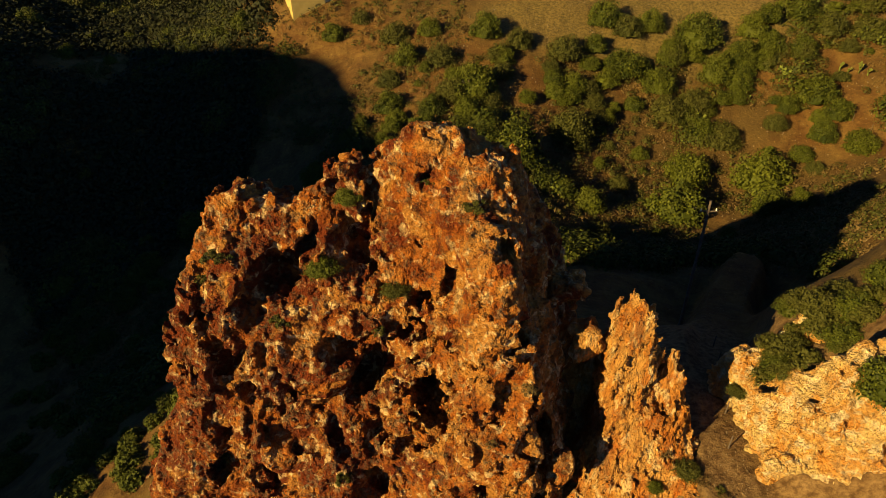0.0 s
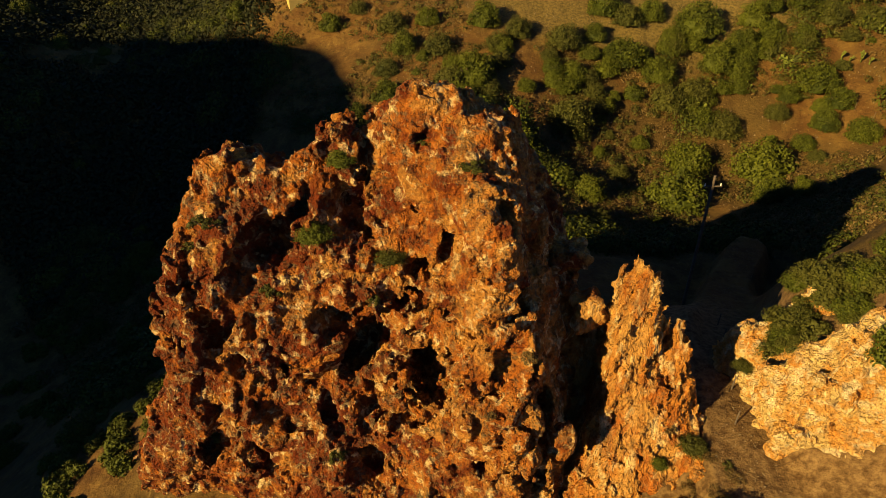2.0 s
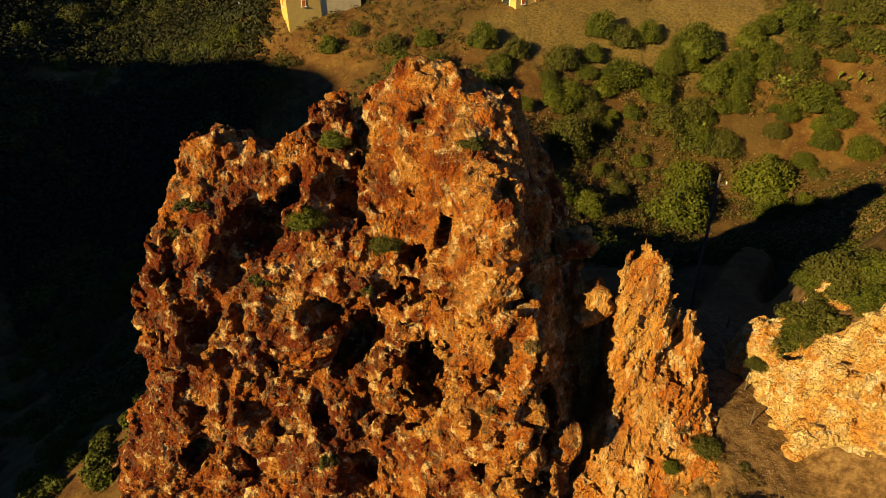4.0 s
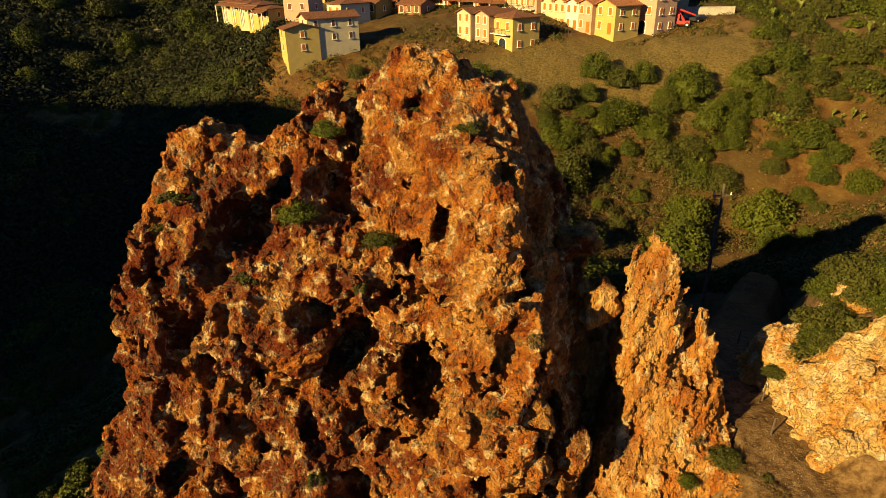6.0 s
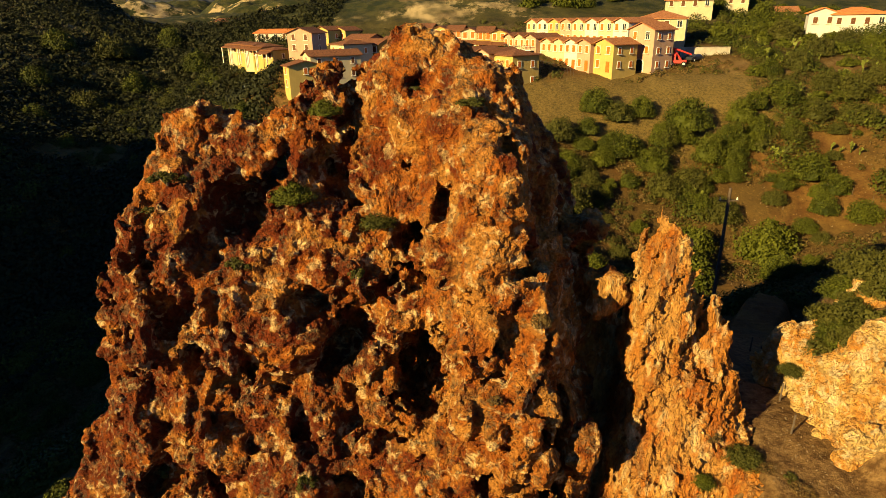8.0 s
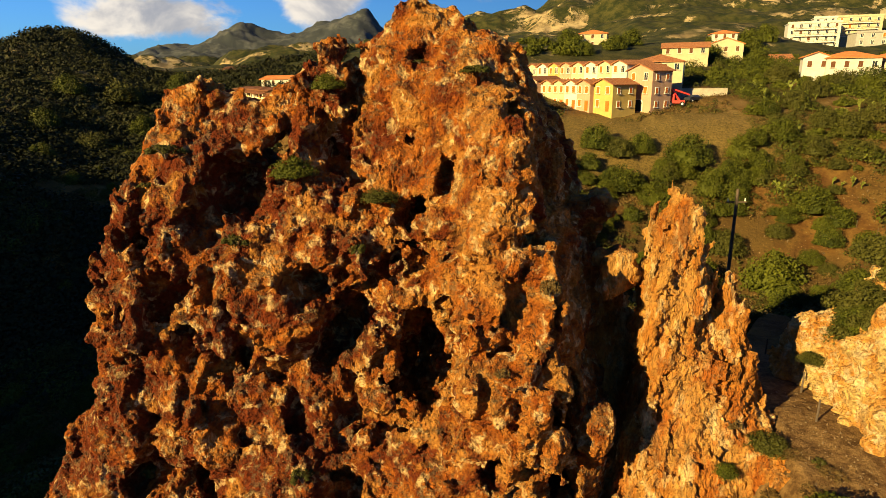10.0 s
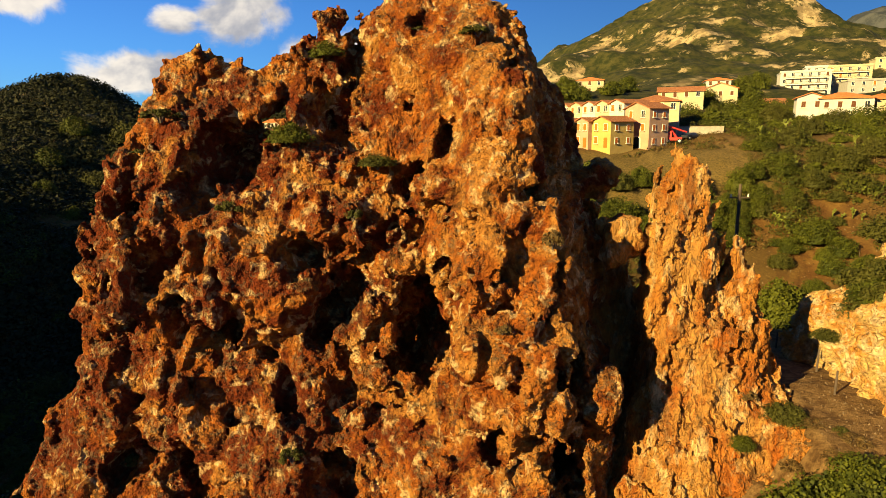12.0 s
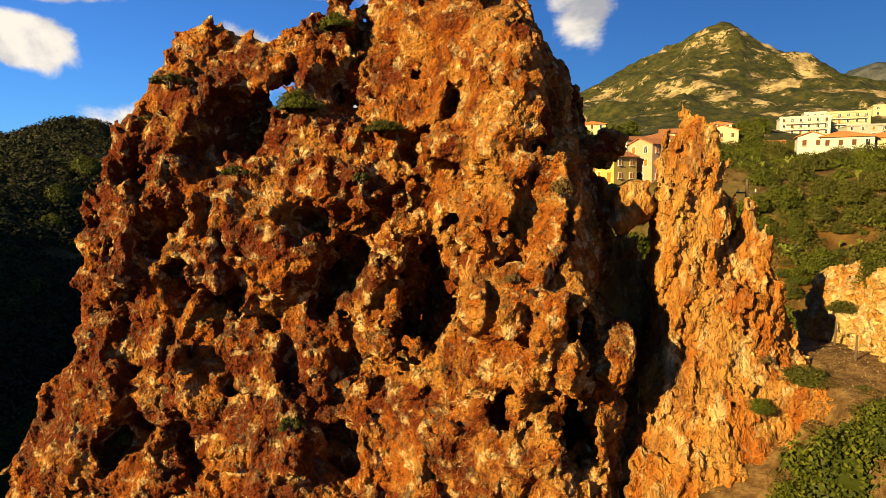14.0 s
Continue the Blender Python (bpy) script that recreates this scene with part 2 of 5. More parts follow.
def flat_noise(x, y, size, octaves=4, shift=0.0):
    p = np.stack([np.ravel(x) / size, np.ravel(y) / size, np.zeros(np.size(x))], 1)
    total, amp = np.zeros(len(p), np.float32), 1.0
    for k in range(octaves):
        total += amp * lattice_noise(p, shift + 17.3 * k)
        p, amp = p * 2.03, amp * 0.5
    return total.reshape(np.shape(x))


# ---- ground: one sheet out to the horizon ----
# heights on a coarse grid of 30 m, from x -120 and y -30, rows run along x
HEIGHTS = [
    [10.3, -9.2, -23.7, -35.0, -32.8, -20.7, -1.3, 23.9, 47.2],
    [9.8, -12.2, -16.2, -8.3, -4.3, 12.8, 38.6, 49.7, 48.6],
    [9.5, -14.5, -18.9, 9.1, 11.7, 31.6, 70.0, 63.3, 48.5],
    [12.8, -13.9, -22.8, -5.6, 7.9, -6.3, 13.2, 34.5, 44.3],
    [18.5, -7.5, -15.4, -5.4, 14.8, -9.2, -7.6, 9.4, 37.4],
    [25.8, 12.0, -0.0, 7.1, 18.9, 22.4, 25.0, 19.6, 36.1],
    [24.3, 8.6, 9.2, 23.9, 25.1, 27.4, 28.0, 27.4, 35.0],
    [28.0, 6.6, 15.4, 26.1, 27.5, 28.6, 30.2, 33.6, 38.5],
    [40.7, 29.6, 30.2, 35.0, 38.0, 37.2, 35.6, 35.5, 43.9],
    [50.0, 38.0, 36.0, 40.0, 44.0, 42.0, 40.0, 40.0, 46.0],
]


def bspline(t):
    t = np.abs(t)
    return np.where(t < 1, (4 - 6 * t * t + 3 * t ** 3) / 6, np.where(t < 2, (2 - t) ** 3 / 6, 0))


def hump(x, y, cx, cy, rx, ry, turn=0.0, power=2.0):
    c, s = math.cos(radians(turn)), math.sin(radians(turn))
    u, v = ((x - cx) * c + (y - cy) * s) / rx, (-(x - cx) * s + (y - cy) * c) / ry
    return np.exp(-((u * u + v * v) ** (power / 2)))


TRACK = [(13.6, 15.0, 14.6), (15.2, 21.0, 16.0), (16.2, 25.0, 16.4), (17.8, 30.0, 16.0), (21.0, 37.0, 13.6), (25.0, 45.0, 10.4), (31.0, 54.0, 8.6)]


def ground_height(x, y):
    x, y = np.asarray(x, float), np.asarray(y, float)
    grid = np.array(HEIGHTS)
    cx, cy = np.clip(x, -150, 150), np.clip(y, -60, 250)
    h, weight = np.zeros(x.shape), np.zeros(x.shape)
    for j in range(grid.shape[0]):
        by = bspline((cy + 30) / 30 - j)
        for i in range(grid.shape[1]):
            b = by * bspline((cx + 120) / 30 - i)
            h += b * grid[j, i]
            weight += b
    h = h / np.maximum(weight, 1e-3)
    far = np.hypot(x - cx, y - cy)
    h = h * np.exp(-(far / 900) ** 2) + 20 * (1 - np.exp(-(far / 900) ** 2))
    # the hills and mountains round the place
    h += 12.5 * hump(x, y, -152, 258, 24, 30) - 19 * hump(x, y, -195, 262, 44, 50) - 11 * hump(x, y, -108, 262, 26, 40) - 2.5 * hump(x, y, -150, 262, 60, 50) - 60 * hump(x, y, -250, 400, 130, 110)
    h += 50 * hump(x, y, 300, 720, 330, 260) + 97 * hump(x, y, 304, 690, 128, 150, 0, 1.3) + 18 * hump(x, y, 90, 520, 150, 110) + 10 * hump(x, y, 215, 690, 60, 100) - 22 * hump(x, y, 470, 690, 70, 150) - 24 * hump(x, y, 415, 655, 40, 120)
    h -= 11 * hump(x, y, 165, 262, 50, 45)
    h += 275 * hump(x, y, 1020, 1500, 230, 260, 0, 1.6)
    h += 58 * hump(x, y, -620, 1400, 160, 240, 0, 1.5) + 90 * hump(x, y, -445, 1450, 100, 200, 0, 1.5) + 90 * hump(x, y, -285, 1500, 100, 200, 0, 1.5) + 122 * hump(x, y, -168, 1450, 85, 200, 0, 1.4) + 40 * hump(x, y, -800, 1700, 300, 260)
    h += 3 * hump(x, y, 27, 25, 6, 4) + 13 * hump(x, y, 37, 30, 6, 6) - 2.3 * hump(x, y, 40, 138, 16, 13) - 9 * hump(x, y, 135, 205, 45, 35) + 8 * hump(x, y, -35, 141, 13, 14) - 8 * hump(x, y, 30, 47, 13, 8, 20)
    # an unseen steep ridge, added to the south-west to keep the valley in shade
    across, crest = zip(*SHADE_RIDGE)
    top = np.interp(x, across, crest)
    side = np.where(y > -40, np.exp(-((y + 40) / 20) ** 2), np.exp(-((y + 40) / 35) ** 2))
    h = h + np.maximum(top - h, 0) * side
    # relief
    away = np.clip((np.hypot(x, y) - 180) / 300, 0, 1)
    h += 0.9 * flat_noise(x, y, 14, 4) + 0.25 * flat_noise(x, y, 2.5, 3, 5.0)
    crag = np.abs(flat_noise(x, y, 150, 6, 9.0))
    h += away * (30 * (0.3 - crag) + 9 * flat_noise(x, y, 45, 4, 3.0))
    # the dirt track through its cutting
    best, level = np.full(x.shape, 1e9), np.zeros(x.shape)
    for (ax, ay, az), (bx, by, bz) in zip(TRACK[:-1], TRACK[1:]):
        t = np.clip(((x - ax) * (bx - ax) + (y - ay) * (by - ay)) / ((bx - ax) ** 2 + (by - ay) ** 2), 0, 1)
        d = np.hypot(x - ax - t * (bx - ax), y - ay - t * (by - ay))
        level = np.where(d < best, az + t * (bz - az), level)
        best = np.minimum(best, d)
    near = np.clip((3.0 - best) / 1.6, 0, 1)
    near = near * near * (3 - 2 * near)
    h = h * (1 - near) + (level + 0.08 * flat_noise(x, y, 1.2, 3, 2.0)) * near
    return h


# crest of the added ridge, x and height, fitted to the valley's shadow edge
SHADE_RIDGE = [(-700, 40), (-400, 116), (-315, 117), (-285, 115.5), (-242, 109.5), (-229, 108.5), (-219, 105), (-196, 95.5), (-187, 91), (-173, 86), (-150, 76), (-138, 58), (-122, 28), (-105, 5)]


def ground_at(x, y):
    return float(ground_height(np.array([x]), np.array([y]))[0])


def build_ground():
    view = np.radians(np.concatenate([np.linspace(-180, -50, 90, endpoint=False), np.linspace(-50, 50, 620, endpoint=False), np.linspace(50, 180, 90, endpoint=False)]))
    radii = np.concatenate([np.linspace(2, 20, 14, endpoint=False), np.geomspace(20, 4000, 560)])
    a, r = np.meshgrid(view, radii)
    x, y = r * np.sin(a), r * np.cos(a)
    z = ground_height(x, y)
    n, m = x.shape
    idx = np.arange(n * m).reshape(n, m)
    nxt = np.roll(idx, -1, axis=1)
    faces = np.stack([idx[:-1], idx[1:], nxt[1:], nxt[:-1]], -1).reshape(-1, 4)
    verts = np.stack([x.ravel(), y.ravel(), z.ravel()], 1)
    ob = link_mesh("ground", verts, faces[:, ::-1], SOIL, smooth=True)
    return tagged(ob, "dry brown hillside soil with scattered stones and scrub", "ground", kind="structure")


ground = build_ground()

# ---- rocks: solid fields of masses, hollows and ribs, turned into a skin ----
def smin(a, b, k):
    h = np.clip(0.5 + 0.5 * (b - a) / k, 0, 1)
    return b + (a - b) * h - k * h * (1 - h)


def column(p, levels, power=3.0):
    """A standing mass: levels of z, left, right, front, back."""
    z = p[:, 2]
    zz, lef, rig, fro, bac = [np.array(v, float) for v in zip(*levels)]
    l, r = np.interp(z, zz, lef), np.interp(z, zz, rig)
    f, b = np.interp(z, zz, fro), np.interp(z, zz, bac)
    hx, hy = (r - l) / 2, (b - f) / 2
    u, v = np.abs(p[:, 0] - (l + r) / 2) / hx, np.abs(p[:, 1] - (f + b) / 2) / hy
    d = ((u ** power + v ** power) ** (1 / power) - 1) * np.minimum(hx, hy)
    return np.maximum(d, z - zz[-1])


def blob(p, c, r):
    q = (p - np.array(c, np.float32)) / np.array(r, np.float32)
    k = np.sqrt((q * q).sum(1))
    return (k - 1) * min(r)


def rib(p, a, b, ra, rb):
    a, b = np.array(a, np.float32), np.array(b, np.float32)
    t = np.clip(((p - a) @ (b - a)) / ((b - a) @ (b - a)), 0, 1)
    return np.sqrt((((p - a) - t[:, None] * (b - a)) ** 2).sum(1)) - (ra + t * (rb - ra))


def skin(field, low, high, step, band, rough, hidden=None):
    """Sample a field on a grid, roughen it near its surface, and lay quads over it (surface nets)."""
    axes = [np.arange(low[k], high[k] + step, step, dtype=np.float32) for k in range(3)]
    n = [len(a) for a in axes]
    coarse = 3
    cax = [a[::coarse] for a in axes]
    cp = np.stack(np.meshgrid(*cax, indexing="ij"), -1).reshape(-1, 3)
    cd = field(cp).reshape([len(a) for a in cax])
    # spread the coarse field over the fine grid, then work the band round the surface out exactly
    index = [np.minimum(np.arange(k) // coarse, len(c) - 1) for k, c in zip(n, cax)]
    d = cd[np.ix_(*index)].astype(np.float32)
    near = np.abs(d) < band + step * coarse * 1.8
    ii = np.argwhere(near)
    p = np.stack([axes[k][ii[:, k]] for k in range(3)], 1)
    v = field(p)
    close = np.abs(v) < band
    if hidden is not None:
        close &= ~hidden(p)
    v[close] += rough(p[close], v[close])
    d[near] = v
    d[0], d[-1], d[:, 0], d[:, -1], d[:, :, 0], d[:, :, -1] = 1, 1, 1, 1, 1, 1
    inside = d < 0
    total = np.zeros([k - 1 for k in n], np.int8)
    for dx in (0, 1):
        for dy in (0, 1):
            for dz in (0, 1):
                total += inside[dx:n[0] - 1 + dx, dy:n[1] - 1 + dy, dz:n[2] - 1 + dz]
    cells = np.argwhere((total > 0) & (total < 8))
    number = np.full(total.shape, -1, np.int32)
    number[tuple(cells.T)] = np.arange(len(cells))
    acc, count = np.zeros((len(cells), 3), np.float32), np.zeros(len(cells), np.float32)
    corner = [(x, y, z) for x in (0, 1) for y in (0, 1) for z in (0, 1)]
    value = {c: d[cells[:, 0] + c[0], cells[:, 1] + c[1], cells[:, 2] + c[2]] for c in corner}
    for a in corner:
        for k in range(3):
            if a[k] == 0:
                b = tuple(1 if j == k else a[j] for j in range(3))
                va, vb = value[a], value[b]
                cross = (va < 0) != (vb < 0)
                t = np.where(cross, va / np.where(cross, va - vb, 1), 0)
                q = np.tile(np.array(a, np.float32), (len(cells), 1))
                q[:, k] = t
                acc[cross] += q[cross]
                count += cross
    verts = np.array(low, np.float32) + (cells + acc / count[:, None]) * step
    faces = []
    for k in range(3):
        o1, o2 = [(k + 1) % 3, (k + 2) % 3]
        a = [slice(1, m - 1) for m in n]
        b = list(a)
        a[k], b[k] = slice(0, n[k] - 1), slice(1, n[k])
        sa, sb = inside[tuple(a)], inside[tuple(b)]
        for flip in (False, True):
            e = np.argwhere((sa & ~sb) if not flip else (~sa & sb))
            off = np.array([0 if j == k else 1 for j in range(3)])
            e = e + off
            quad = []
            for s1, s2 in ((1, 1), (0, 1), (0, 0), (1, 0)):
                c = e.copy()
                c[:, o1] -= s1
                c[:, o2] -= s2
                quad.append(number[c[:, 0], c[:, 1], c[:, 2]])
            quad = np.stack(quad, 1)
            faces.append(quad[:, ::-1] if flip else quad)
    faces = np.concatenate(faces)
    return main_body(verts, faces[(faces >= 0).all(1)])


def main_body(verts, faces):
    """Drop the loose crumbs and keep the largest connected piece."""
    mark = np.arange(len(verts), dtype=np.int32)
    while True:
        low = mark[faces].min(1)
        fresh = mark.copy()
        for k in range(4):
            np.minimum.at(fresh, faces[:, k], low)
        fresh = fresh[fresh]
        fresh = fresh[fresh]
        if (fresh == mark).all():
            break
        mark = fresh
    owner = mark[faces[:, 0]]
    values, counts = np.unique(owner, return_counts=True)
    faces = faces[owner == values[counts.argmax()]]
    used, small = np.unique(faces, return_inverse=True)
    return verts[used], small.reshape(faces.shape).astype(np.int32)


def normals_of(verts, faces):
    a = verts[faces[:, 2]] - verts[faces[:, 0]]
    b = verts[faces[:, 3]] - verts[faces[:, 1]]
    fn = np.cross(a, b)
    out = np.zeros_like(verts)
    for k in range(4):
        np.add.at(out, faces[:, k], fn)
    return out / np.maximum(np.linalg.norm(out, axis=1), 1e-9)[:, None]


def pits(p, size, level, shift=0.0):
    """Rounded hollows: 0 outside them, rising towards their middles."""
    return np.clip(lattice_noise(p / size, shift) - level, 0, 1)


_turn = np.array(Matrix.Rotation(0.6, 3, "X") @ Matrix.Rotation(0.5, 3, "Y") @ Matrix.Rotation(0.4, 3, "Z"), np.float32)


def chunks(p, size, shift=0.0, angular=False):
    """Distance to the nearest of a set of jittered centres, in cells: lumps with creases between them."""
    q = p / np.float32(size) + np.float32(shift)
    i = np.floor(q - 0.5).astype(np.int32)
    best = np.full(len(p), 9.0, np.float32)
    for dx in (0, 1):
        for dy in (0, 1):
            for dz in (0, 1):
                c = i + np.array([dx, dy, dz], np.int32)
                h = _perm[_perm[_perm[c[:, 0] & 255] + (c[:, 1] & 255)] + (c[:, 2] & 255)]
                e = q - (c + 0.5 + 0.4 * _grad[h])
                if angular:
                    a = np.abs(e @ _turn)
                    best = np.minimum(best, a.max(1) * 0.75 + a.sum(1) * 0.28)
                else:
                    best = np.minimum(best, (e * e).sum(1))
    return best if angular else 1.45 * best


def crags(p, v):
    """Roughness of the honeycombed limestone."""
    w = np.stack([lattice_noise(p / 1.3, 3.1), lattice_noise(p / 1.3, 8.7), lattice_noise(p / 1.3, 5.9)], 1)
    q = p + 0.5 * w
    q[:, 2] *= 0.8
    out = 0.9 * lattice_noise(q / 2.8, 1.0) + 0.65 * (chunks(q, 2.4, 0.9, True) - 0.45)
    worn = np.clip(0.85 + 1.6 * lattice_noise(p / 2.2, 15.0), 0.3, 1.5)
    lean = np.stack([(0.45 * q[:, 0] + 0.89 * q[:, 2]) / 3.4, q[:, 1] / 1.6, (0.89 * q[:, 0] - 0.45 * q[:, 2]) / 1.25], 1)
    out += 1.1 * (np.abs(lattice_noise(lean, 2.7)) - 0.17)
    # rounded lumps parted by sharp creases, with pockets worn in here and there
    way = np.clip(0.26 + 1.1 * lattice_noise(p / 1.9, 21.0), 0.0, 0.55)
    out += 0.6 * (chunks(q, 1.2, 0.3, True) - 0.45) + worn * way * (chunks(q, 0.78, 0.7) - 0.36)
    out += worn * 0.22 * (chunks(q, 0.42, 0.1) - 0.36)
    out += worn * 0.25 * pits(q, 0.95, 0.27, 0.3)
    return out


def slabs(p, v):
    """Roughness of steeply bedded rock: plates that stand on edge."""
    q = np.stack([p[:, 0] * 1.0 - p[:, 2] * 0.28, p[:, 1], p[:, 2] * 0.33 + p[:, 0] * 0.15], 1)
    q = q + 0.3 * np.stack([lattice_noise(p / 1.4, 3.1), lattice_noise(p / 1.4, 8.7), lattice_noise(p / 1.4, 5.9)], 1)
    out = 0.5 * lattice_noise(p / 2.2, 1.0) + 0.8 * (chunks(q, 0.95, 0.2, True) - 0.35)
    out += 0.45 * (chunks(q, 0.42, 0.6, True) - 0.4) + 0.7 * (np.abs(lattice_noise(q / 0.36, 4.0)) - 0.2)
    return out


def blocks(p, v):
    """Roughness of the quarried road cutting."""
    out = 1.1 * lattice_noise(p / 2.4, 1.0) + 0.8 * (chunks(p, 1.6, 0.4, True) - 0.4) + 0.5 * (chunks(p, 0.75, 0.8, True) - 0.4)
    out += 0.3 * (np.abs(lattice_noise(p / 0.5, 4.0)) - 0.2)
    return out


def roughen(verts, faces, amounts):
    n = normals_of(verts, faces)
    d = np.zeros(len(verts), np.float32)
    for size, amount in amounts:
        d += amount * (np.abs(lattice_noise(verts / size, size * 31)) - 0.2)
    return verts + n * d[:, None]


def smax(a, b, k):
    return -smin(-a, -b, k)


# the outcrop's front: depth y on a coarse grid of 3 m, from x -19 and z 9, rows run along x
FACE = [
    [27.0, 26.3, 26.1, 25.3, 23.6, 22.7, 22.6, 21.7, 21.1, 21.3],
    [27.5, 26.0, 26.0, 25.7, 23.6, 23.4, 24.3, 23.0, 22.3, 23.1],
    [28.3, 26.7, 25.9, 25.3, 26.5, 26.3, 25.2, 22.7, 22.2, 24.1],
    [30.3, 28.3, 26.1, 25.5, 27.6, 27.6, 25.4, 21.8, 21.3, 24.4],
    [30.9, 27.3, 25.8, 26.7, 25.7, 26.5, 26.6, 22.3, 22.0, 25.2],
    [32.0, 28.5, 25.4, 26.2, 26.8, 26.3, 26.0, 22.9, 24.2, 27.0],
    [33.1, 30.2, 27.4, 27.4, 27.8, 28.8, 30.4, 22.7, 24.4, 28.8],
    [34.2, 32.1, 30.4, 29.2, 29.4, 29.2, 28.2, 24.0, 27.6, 31.4],
    [35.4, 33.4, 31.3, 29.8, 30.7, 31.5, 29.9, 29.6, 31.9, 34.1],
]
# its outline seen from the front: x and z, from the foot on the left over the tower and the summit to the foot on the right
OUTLINE = [(-21.0, 6.0), (-19.1, 11.6), (-18.0, 14.1), (-16.8, 15.8), (-15.9, 17.2), (-16.0, 18.7), (-15.7, 20.7), (-15.2, 22.8), (-14.6, 24.0), (-14.0, 25.3), (-13.8, 26.5), (-13.2, 27.7),
           (-12.2, 28.3), (-12.0, 29.2), (-11.4, 30.2), (-10.5, 30.9), (-9.7, 30.8), (-9.0, 30.3), (-8.1, 29.7), (-7.3, 29.9), (-6.6, 30.5), (-5.7, 31.1), (-4.8, 32.0), (-4.0, 32.3), (-3.2, 32.4), (-2.4, 33.0),
           (-1.4, 33.6), (0.7, 33.2), (1.4, 32.6), (2.8, 31.9), (3.6, 30.7), (4.6, 29.0), (5.4, 27.4), (6.0, 25.6), (6.7, 23.4), (7.2, 20.6), (7.7, 18.3), (8.3, 15.5), (9.6, 6.0)]
GRID = 0.05


def outline_distance(x, z):
    """Signed distance to the outline, negative inside."""
    best, inside = np.full(x.shape, 1e9), np.zeros(x.shape, bool)
    for (ax, az), (bx, bz) in zip(OUTLINE, OUTLINE[1:] + OUTLINE[:1]):
        t = np.clip(((x - ax) * (bx - ax) + (z - az) * (bz - az)) / ((bx - ax) ** 2 + (bz - az) ** 2), 0, 1)
        best = np.minimum(best, np.hypot(x - ax - t * (bx - ax), z - az - t * (bz - az)))
        cross = (az > z) != (bz > z)
        inside ^= cross & (x < ax + (z - az) * (bx - ax) / ((bz - az) if bz != az else 1))
    return np.where(inside, -best, best)


def front_sheets():
    """The front's depth and the outline's distance as fine sheets over x and z."""
    xs, zs = np.arange(-23.0, 12.0, GRID), np.arange(5.0, 37.0, GRID)
    bx = np.stack([bspline((np.clip(xs, -19, 8) + 19) / 3 - i) for i in range(10)])
    bz = np.stack([bspline((np.clip(zs, 9, 33) - 9) / 3 - i) for i in range(9)])
    depth = bx.T @ np.array(FACE).T @ bz / (bx.sum(0)[:, None] * bz.sum(0)[None])
    xx, zz = np.meshgrid(xs, zs, indexing="ij")
    return depth.astype(np.float32), outline_distance(xx, zz).astype(np.float32)


FRONT, RIM = front_sheets()


def on_sheet(sheet, x, z):
    i = np.clip(((x + 23.0) / GRID), 0, sheet.shape[0] - 1).astype(np.int32)
    k = np.clip(((z - 5.0) / GRID), 0, sheet.shape[1] - 1).astype(np.int32)
    return sheet[i, k]


def front_at(x, z):
    return float(on_sheet(FRONT, np.array([x]), np.array([z]))[0])


